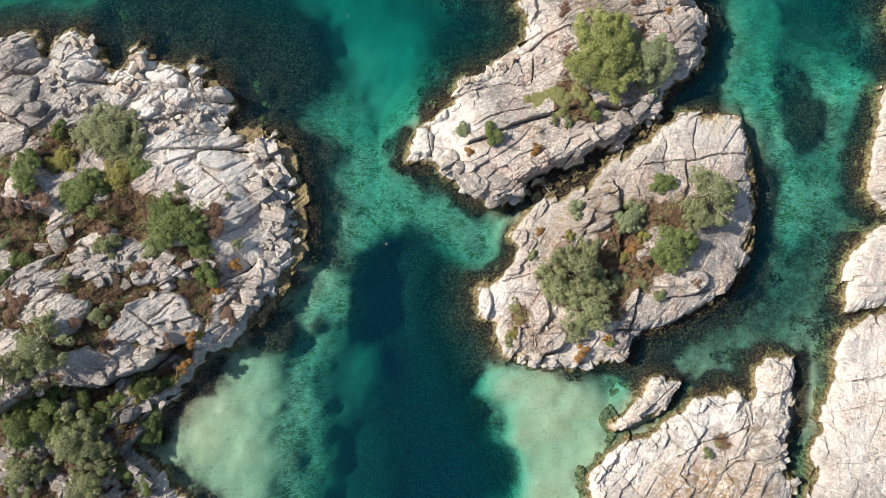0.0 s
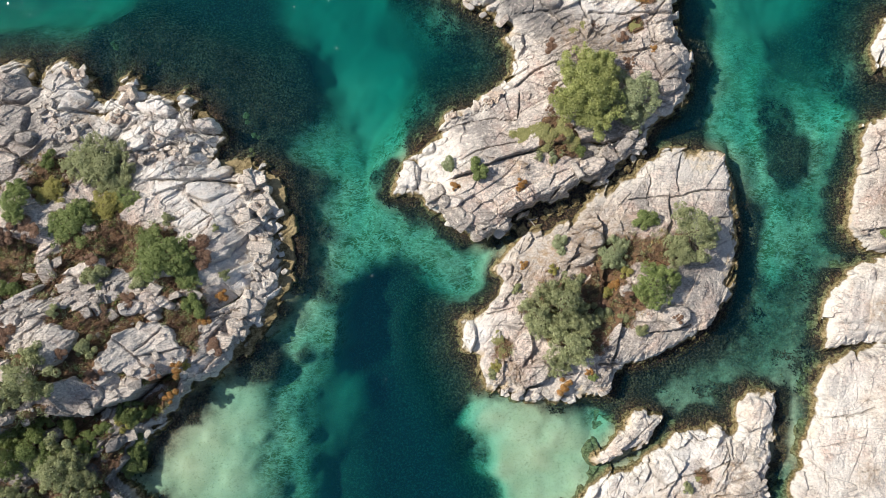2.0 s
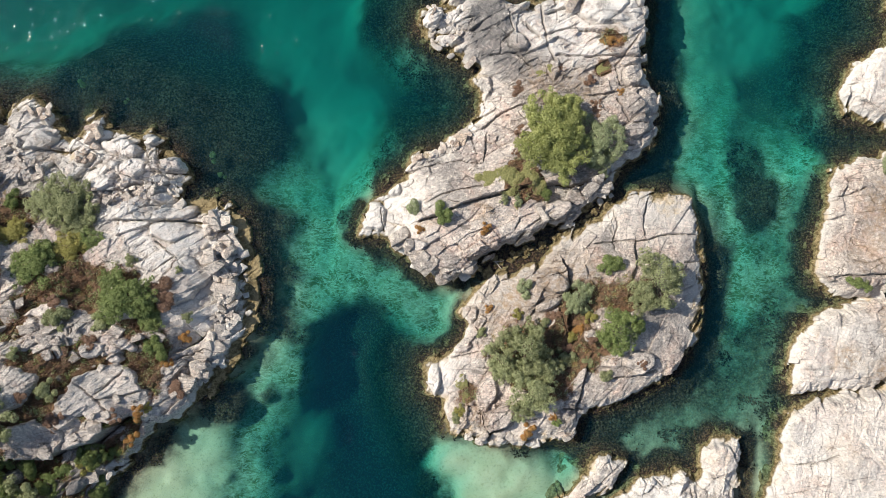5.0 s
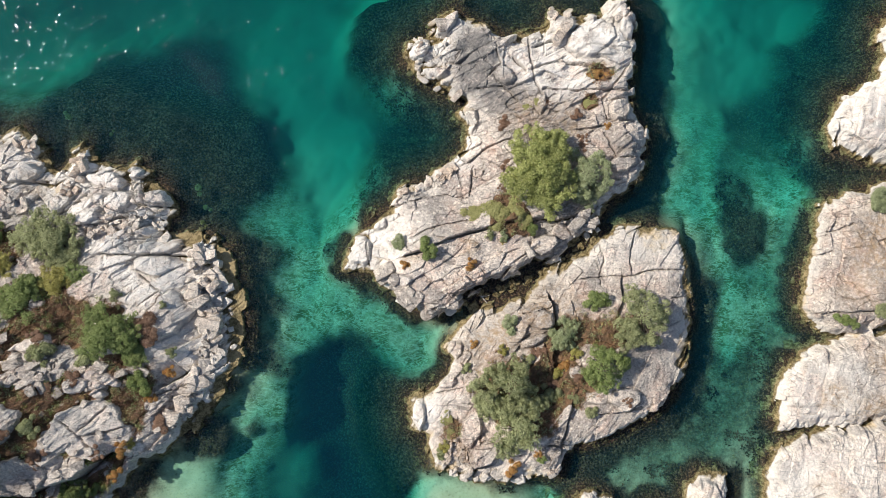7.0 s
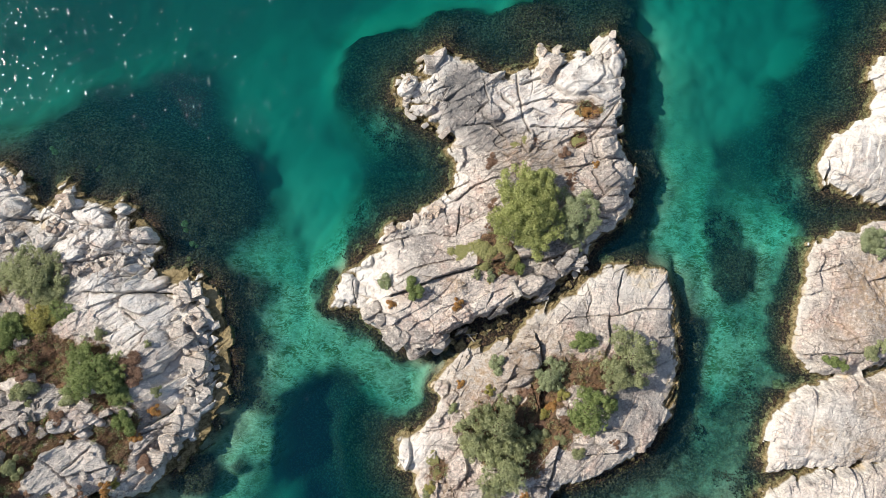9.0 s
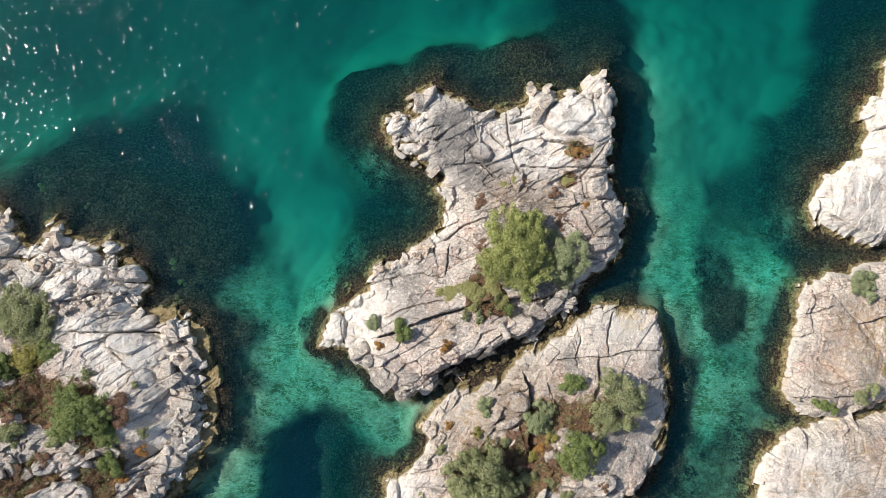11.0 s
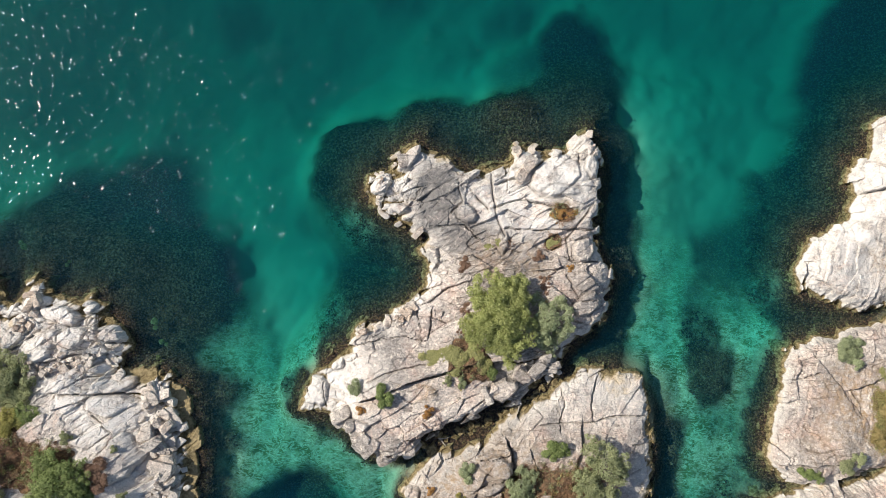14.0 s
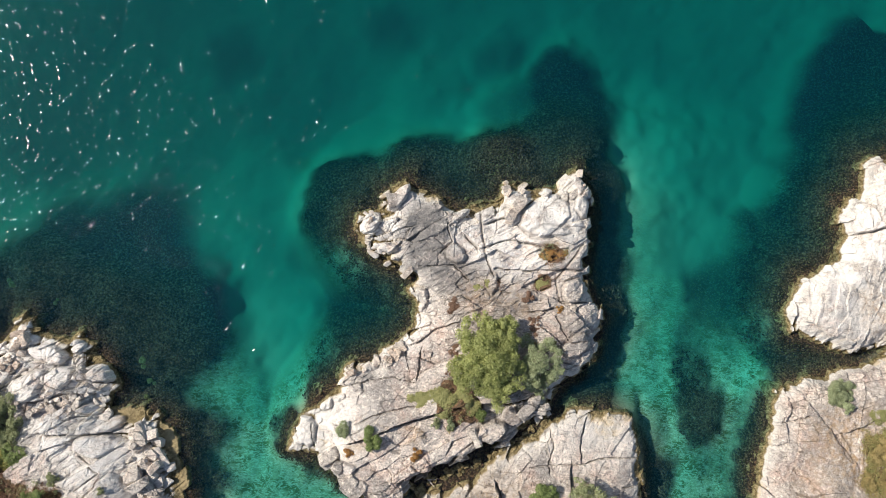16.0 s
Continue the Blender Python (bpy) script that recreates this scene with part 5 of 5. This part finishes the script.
def shrub_model(name, label, kind, seed, height, leaves, size, category="shrub"):
    """A low mound of foliage of unit radius on short stems."""
    rnd = random.Random(seed)
    ob = tagged(new(name), label, category)
    bm = bmesh.new()
    lobes = []
    for n in range(10):
        turn, out = n * 2.4 + rnd.uniform(-0.6, 0.6), rnd.uniform(0.15, 0.8) if n else 0.0
        tip = (out * math.cos(turn), out * math.sin(turn), height * (0.7 - 0.45 * out * out) * rnd.uniform(0.7, 1.1))
        tube(bm, [(tip[0] * 0.2, tip[1] * 0.2, -0.1), (tip[0] * 0.7, tip[1] * 0.7, tip[2] * 0.6), tip], (0.03, 0.02, 0.008), 5)
        lobes.append((*tip, rnd.uniform(0.16, 0.38)))
    part("stems", bm, BARK, ob)
    part("foliage", leaf_cloud(seed, lobes, leaves, size), LEAF[kind], ob)
    return ob


WORDS = {
    "olive": "olive-green", "lime": "light yellow-green", "wrack": "brown", "green": "fresh green", "grey": "grey-green", "yellow": "yellowing autumn", "orange": "orange autumn",
    "rust": "rust-brown heather", "moss": "low yellow-green", "straw": "dry straw-coloured grass",
}
MODELS = {}


def model(big, kind, n):
    key = (big, kind, n)
    if key not in MODELS:
        seed = 31 * len(MODELS) + 5
        if big:
            MODELS[key] = tree_model("tree", f"small {WORDS[kind]} tree rooted among granite rocks", kind, seed, 0.95, 10000, 0.045)
        else:
            low = {"moss": 0.16, "straw": 0.3, "rust": 0.32}.get(kind, 0.85)
            name, word, what = {"moss": ("moss_cushion", "moss cushion on bare granite", "moss"), "straw": ("grass_tuft", "tuft on a granite slab", "grass"), "rust": ("heather_clump", "clump between granite slabs", "heather")}.get(kind, ("shrub", "shrub growing from a rock crevice", "shrub"))
            MODELS[key] = shrub_model(name, f"{WORDS[kind]} {word}", kind, seed, low, 3600, 0.07, what)
        return MODELS[key], True
    return MODELS[key], False


def plant(rows, big, group, seed, crouch=1.0):
    rnd = random.Random(seed)
    for kind, x, y, r in rows:
        ob, first = model(big, kind, rnd.randrange(3))
        tall = crouch * rnd.uniform(0.85, 1.2) * {"moss": 0.4, "rust": 0.6}.get(kind, 1.0)
        m = pose(x, y, ground_at(x, y)[0] - 0.03, 0, 0, rnd.uniform(0, 360)) @ Matrix.Diagonal((r, r * rnd.uniform(0.9, 1.1), r * tall, 1))
        if first:
            ob.matrix_basis = m
        else:
            ob = copy_thing(ob, m @ Matrix.Diagonal(ob.scale).inverted().to_4x4())
        tagged(ob, group=group)


plant([
    ("olive", -22.7, 10.8, 2.0), ("olive", -24.0, 11.2, 1.5), ("olive", -22.2, 9.4, 1.4), ("green", -24.6, 6.7, 1.6), ("green", -18.0, 4.2, 1.8), ("green", -16.8, 3.1, 1.1), ("green", -18.9, 5.0, 1.22), ("yellow", -22.3, 7.9, 1.22), ("yellow", -26.3, 8.8, 1.2),
    ("green", -28.0, 7.9, 1.22), ("green", -21.0, 8.2, 0.95),
], True, "trees of the heathery west island", 1, 0.65)
plant([
    ("olive", -25.5, -3.4, 1.7), ("olive", -28.2, -4.9, 1.46), ("green", -20.6, -6.2, 1.05), ("olive", -25.0, -9.6, 1.78), ("olive", -23.6, -10.0, 1.2), ("olive", -28.1, -11.8, 1.46), ("olive", -23.8, -12.6, 1.5),
    ("green", -26.7, -8.2, 1.46), ("green", -28.1, -7.1, 1.38), ("olive", -25.7, -9.2, 1.22), ("green", -28.1, -8.9, 1.22), ("green", -21.0, -9.9, 1.05), ("green", -23.4, -8.2, 0.89),
], True, "trees on the west island's bank", 11)
plant([
    ("green", -22.4, -7.2, 0.7), ("green", -24.6, -7.0, 0.8), ("green", -19.4, -6.2, 0.6), ("green", -26.0, -6.6, 0.7), ("rust", -21.6, -10.6, 0.6), ("rust", -24.8, -11.6, 0.7), ("green", -20.4, -8.2, 0.6),
], False, "low plants on the west island's bank", 12)
plant([
    ("green", -23.9, 7.5, 1.05), ("green", -26.6, 11.2, 0.81), ("green", -16.5, 3.4, 0.73), ("olive", -22.6, 3.0, 1.09), ("green", -28.0, 2.2, 0.97), ("green", -28.9, 1.0, 0.65),
    ("yellow", -20.8, -6.9, 0.97), ("green", -24.7, -6.8, 0.81), ("green", -20.6, -9.1, 0.81), ("green", -20.8, -13.1, 0.81), ("green", -16.2, 0.9, 1.05), ("orange", -15.6, -0.1, 0.49),
    ("orange", -14.7, 1.6, 0.53), ("olive", -22.7, -1.7, 0.89), ("olive", -24.8, 0.7, 0.57), ("orange", -17.1, -3.3, 0.57), ("yellow", -16.7, -3.0, 0.41), ("orange", -17.7, -5.1, 0.53),
    ("olive", -19.7, 2.7, 0.89), ("green", -28.1, 9.2, 0.73), ("olive", -18.1, 6.9, 0.57), ("rust", -15.7, 4.5, 1.22), ("rust", -28.8, 5.9, 1.22), ("rust", -28.0, -0.8, 1.05),
], False, "low plants of the heathery west island", 2)
plant([
    ("rust", -22.2, 0.6, 0.89), ("rust", -19.4, 0.1, 0.81), ("rust", -23.0, 4.0, 0.73), ("rust", -22.0, -3.6, 0.89), ("rust", -15.1, -1.8, 0.81), ("rust", -20.7, 6.1, 0.81),
    ("rust", -27.1, 6.3, 0.89), ("rust", -18.4, -3.4, 0.65), ("olive", -14.2, 3.0, 0.49), ("olive", -14.7, 6.2, 0.32), ("rust", -25.1, -4.0, 0.65), ("rust", -20.3, 1.3, 0.65),
    ("rust", -17.3, 0.1, 0.57), ("green", -22.1, -12.3, 0.73), ("rust", -26.2, -11.8, 0.81), ("rust", -24.0, -2.0, 0.57), ("olive", -29.2, 3.3, 0.57),
], False, "low plants of the heathery west island", 3)
plant([
    ("lime", 10.3, 16.4, 2.02), ("lime", 11.5, 14.4, 1.86), ("lime", 10.0, 14.3, 1.78), ("lime", 11.5, 16.6, 1.5), ("lime", 10.9, 15.3, 1.94), ("grey", 13.9, 15.0, 1.65),
    ("grey", 14.1, 13.7, 0.97),
], True, "trees of the north island", 4, 0.85)
plant([
    ("green", 3.2, 10.0, 0.89), ("grey", 1.1, 10.3, 0.65), ("orange", 1.7, 8.9, 0.41), ("orange", 6.1, 8.9, 0.49), ("moss", 7.7, 12.6, 1.38), ("moss", 9.0, 12.7, 1.3),
    ("moss", 6.5, 12.4, 1.05), ("moss", 9.6, 12.2, 0.89), ("green", 10.3, 11.4, 0.65), ("yellow", 11.7, 13.1, 0.45), ("grey", 8.4, 10.8, 0.45), ("yellow", 8.4, 10.5, 0.32),
    ("olive", 7.4, 10.9, 0.45), ("rust", 8.6, 15.8, 0.49), ("rust", 8.3, 14.2, 0.41), ("rust", 14.0, 17.2, 0.49), ("moss", 10.1, 19.9, 0.57), ("moss", 14.5, 20.3, 0.69),
    ("orange", 15.7, 18.5, 0.32), ("rust", 8.5, 18.7, 0.57), ("rust", 14.0, 17.8, 0.49), ("moss", 15.2, 16.2, 0.36),
], False, "low plants of the north island", 5)
plant([
    ("rust", 13.5, 19.3, 0.49), ("moss", 10.8, 20.2, 0.41),
], False, "low plants of the north island", 6)
# flattened orange shrubs, standing in for a flat orange lichen stain on the rock
plant([
    ("orange", 15.2, 22.5, 0.8), ("orange", 15.9, 22.3, 0.6), ("orange", 14.8, 22.1, 0.5),
], False, "low plants of the north island", 13, 0.22)
plant([
    ("olive", 8.7, 1.0, 1.86), ("olive", 7.5, -0.1, 1.38), ("olive", 9.7, -0.1, 1.46), ("olive", 9.3, -2.1, 1.7), ("olive", 8.5, -3.2, 0.89), ("olive", 17.5, 5.4, 1.86),
    ("olive", 16.8, 3.9, 1.05), ("grey", 12.2, 4.1, 1.22), ("green", 14.9, 2.1, 1.54),
], True, "trees of the south island", 7)
plant([
    ("grey", 8.7, 4.8, 0.85), ("green", 14.6, 6.4, 0.97), ("green", 16.3, 2.3, 0.65), ("olive", 7.2, -0.6, 0.81), ("olive", 14.2, -1.2, 0.57), ("moss", 4.5, -1.7, 0.73),
    ("moss", 4.8, -2.5, 0.49), ("orange", 8.9, -4.9, 0.61), ("green", 10.9, -4.3, 0.36), ("orange", 10.6, -3.9, 0.32), ("orange", 12.6, 2.1, 0.53), ("yellow", 12.0, 1.5, 0.49),
    ("olive", 11.4, 0.0, 0.97), ("orange", 6.3, 3.4, 0.36), ("olive", 5.8, 1.8, 0.45), ("yellow", 8.3, 3.1, 0.41), ("olive", 4.1, -3.9, 0.53), ("rust", 14.0, 4.9, 0.49),
    ("rust", 11.8, 0.8, 0.57), ("yellow", 13.2, 2.8, 0.49), ("olive", 13.2, -0.2, 0.49), ("rust", 10.7, 2.9, 0.57), ("olive", 10.1, 2.6, 0.41), ("rust", 13.1, 1.5, 0.49),
], False, "low plants of the south island", 8)
plant([
    ("rust", 16.6, -0.3, 0.49), ("yellow", 4.3, -3.4, 0.41),
], False, "low plants of the south island", 9)
plant([
    ("green", 31.1, 5.2, 0.65), ("green", 31.9, 4.9, 0.53), ("olive", 33.4, 5.8, 0.73), ("olive", 34.3, 6.3, 0.57), ("grey", 33.9, 13.3, 0.81), ("grey", 34.8, 13.7, 0.73),
    ("grey", 34.2, 13.2, 0.97), ("grey", 34.7, 12.5, 0.73), ("moss", 37.0, 11.8, 0.81), ("straw", 36.4, 9.0, 1.05), ("straw", 37.4, 9.9, 1.22), ("straw", 36.0, 7.7, 0.89),
    ("olive", 17.0, -11.7, 0.49), ("moss", 17.8, -11.3, 0.36),
], False, "low plants of the east shore", 10)



def carpet(name, label, category, owner_box, kind, seed, tries, need, size, leaf, per, weed=False):
    """Countless small clumps scattered where the ground is earthy."""
    g = np.random.default_rng(seed)
    x0, y0, x1, y1 = owner_box
    bits = []
    for _ in range(tries):
        x, y = g.uniform(x0, x1), g.uniform(y0, y1)
        z, earthy = ground_at(x, y)
        if z > 0.25 and earthy > need * g.uniform(0.6, 1.5):
            r = size * g.uniform(0.5, 1.6)
            q = g.normal(size=(per, 3)) * (r * 0.5, r * 0.5, r * 0.3)
            bits.append(q + (x, y, z + 0.5 * r))
    place = np.concatenate(bits)
    n = len(place)
    a, b = g.normal(size=(n, 3)), g.normal(size=(n, 3))
    a /= np.linalg.norm(a, axis=1, keepdims=True)
    b = np.cross(a, b)
    b /= np.linalg.norm(b, axis=1, keepdims=True)
    s = leaf * g.uniform(0.5, 1.3, (n, 1))
    corners = np.stack([place - a * s, place + b * s * 0.5, place + a * s, place - b * s * 0.5], 1)
    me = raw_mesh(name, corners.reshape(-1, 3), np.arange(4 * n).reshape(-1, 4), False)
    me.materials.append(LEAF[kind])
    tagged(new(name, me), label, category, kind="stuff")


HEATH = (-33, -16, -12, 12)
WOOD = (0, -6, 22, 24)
carpet("heather", "rust-brown heather growing in the rock hollows", "heather", HEATH, "rust", 1, 4200, 0.4, 0.22, 0.05, 46)
carpet("low_scrub", "low olive scrub growing in the rock hollows", "scrub", HEATH, "olive", 2, 1600, 0.45, 0.24, 0.055, 46)
carpet("low_scrub", "low green scrub growing in the rock hollows", "scrub", HEATH, "green", 5, 1100, 0.5, 0.24, 0.055, 46)
carpet("dry_grass", "dry straw-coloured grass in the rock hollows", "grass", HEATH, "straw", 6, 900, 0.4, 0.2, 0.05, 40)
carpet("heather", "rust-brown heather among the small trees", "heather", WOOD, "rust", 3, 2200, 0.35, 0.2, 0.05, 40)
carpet("low_scrub", "low olive scrub among the small trees", "scrub", WOOD, "olive", 4, 2200, 0.35, 0.2, 0.05, 40)
carpet("meadow_grass", "yellowing grass on a granite shelf", "grass", (34, 5, 41, 13), "straw", 8, 1500, 0.35, 0.2, 0.05, 40)
carpet("meadow_grass", "olive grass on a granite shelf", "grass", (34, 5, 41, 13), "moss", 9, 1200, 0.35, 0.2, 0.05, 40)
carpet("dry_grass", "dry straw-coloured grass among the small trees", "grass", WOOD, "straw", 7, 900, 0.35, 0.2, 0.05, 40)


def weed_bed(name, label, kind, seed, tries, box, least, deep, size):
    """Countless fronds standing on the weedy seabed."""
    g = np.random.default_rng(seed)
    x, y = g.uniform(box[0], box[2], tries), g.uniform(box[1], box[3], tries)
    depth, cover = sea_at(x, y)
    patchy = cover + 0.45 * fbm(x * 0.9, y * 0.9, seed, 4)
    ok = (patchy > least) & (cover > 0.5) & (depth > deep[0]) & (depth < deep[1])
    x, y, depth = x[ok], y[ok], depth[ok]
    n = len(x)
    place = np.stack([x, y, -depth + np.minimum(0.25, depth * 0.5) * g.uniform(0.2, 1, n)], -1)
    a = g.normal(size=(n, 3)) * (1, 1, 0.5)
    a /= np.linalg.norm(a, axis=1, keepdims=True)
    b = np.cross(a, g.normal(size=(n, 3)) * 0.5 + (0, 0, 1))
    b /= np.linalg.norm(b, axis=1, keepdims=True)
    s = size * g.uniform(0.4, 1.3, (n, 1))
    corners = np.stack([place - a * s, place + b * s * 0.55, place + a * s, place - b * s * 0.55], 1)
    me = raw_mesh(name, corners.reshape(-1, 3), np.arange(4 * n).reshape(-1, 4), False)
    me.materials.append(LEAF[kind])
    tagged(new(name, me), label, "seaweed", kind="stuff")


weed_bed("kelp_bed", "dark brown kelp fronds on the shallow seabed", "kelp", 11, 420000, (-34, -16, 42, 42), 0.72, (0.3, 2.1), 0.085)
weed_bed("wrack", "olive-brown wrack fringing the rocks at the waterline", "wrack", 12, 240000, (-34, -16, 42, 42), 0.72, (0.1, 0.75), 0.065)


# ---- tufts of weed that reach up to the surface ----
tuft = None
for x, y, r in [(-23.0, 19.8, 0.45), (-13.4, 14.5, 0.5), (-12.8, 13.1, 0.4), (-13.0, 12.0, 0.35), (-19.8, 18.5, 0.3)]:
    m = pose(x, y, -0.5, 0, 0, 90 * x) @ Matrix.Diagonal((r, r, 0.5, 1))
    if tuft is None:
        tuft = shrub_model("seaweed_tuft", "ochre-brown seaweed tuft reaching the sea surface", "straw", 77, 0.8, 900, 0.12, "seaweed")
        tuft.matrix_basis = m
    else:
        copy_thing(tuft, m @ Matrix.Diagonal(tuft.scale).inverted().to_4x4())


# ---- driftwood ----
def driftwood(x, y, turn):
    """A bleached forked branch stranded in the cleft."""
    ob = tagged(new("driftwood"), "bleached forked branch stranded among stones in the cleft", "driftwood")
    z = ground_at(x, y)[0]
    ob.matrix_basis = pose(x, y, z + 0.12, 0, 6, turn)
    for name, pts, radii in (
        ("stem", [(-0.75, 0.06, 0.1), (-0.3, -0.04, 0.06), (0.2, 0.05, 0.08), (0.8, -0.06, 0.14)], (0.02, 0.04, 0.05, 0.03)),
        ("twig", [(0.15, 0.05, 0.08), (0.4, 0.28, 0.14), (0.55, 0.55, 0.2)], (0.035, 0.025, 0.01)),
        ("twig", [(-0.3, -0.04, 0.06), (-0.5, -0.25, 0.12), (-0.62, -0.5, 0.12)], (0.03, 0.02, 0.008)),
    ):
        bm = bmesh.new()
        tube(bm, pts, radii, 7)
        part(name, bm, DRY_WOOD, ob)


driftwood(6.75, 6.8, -42)
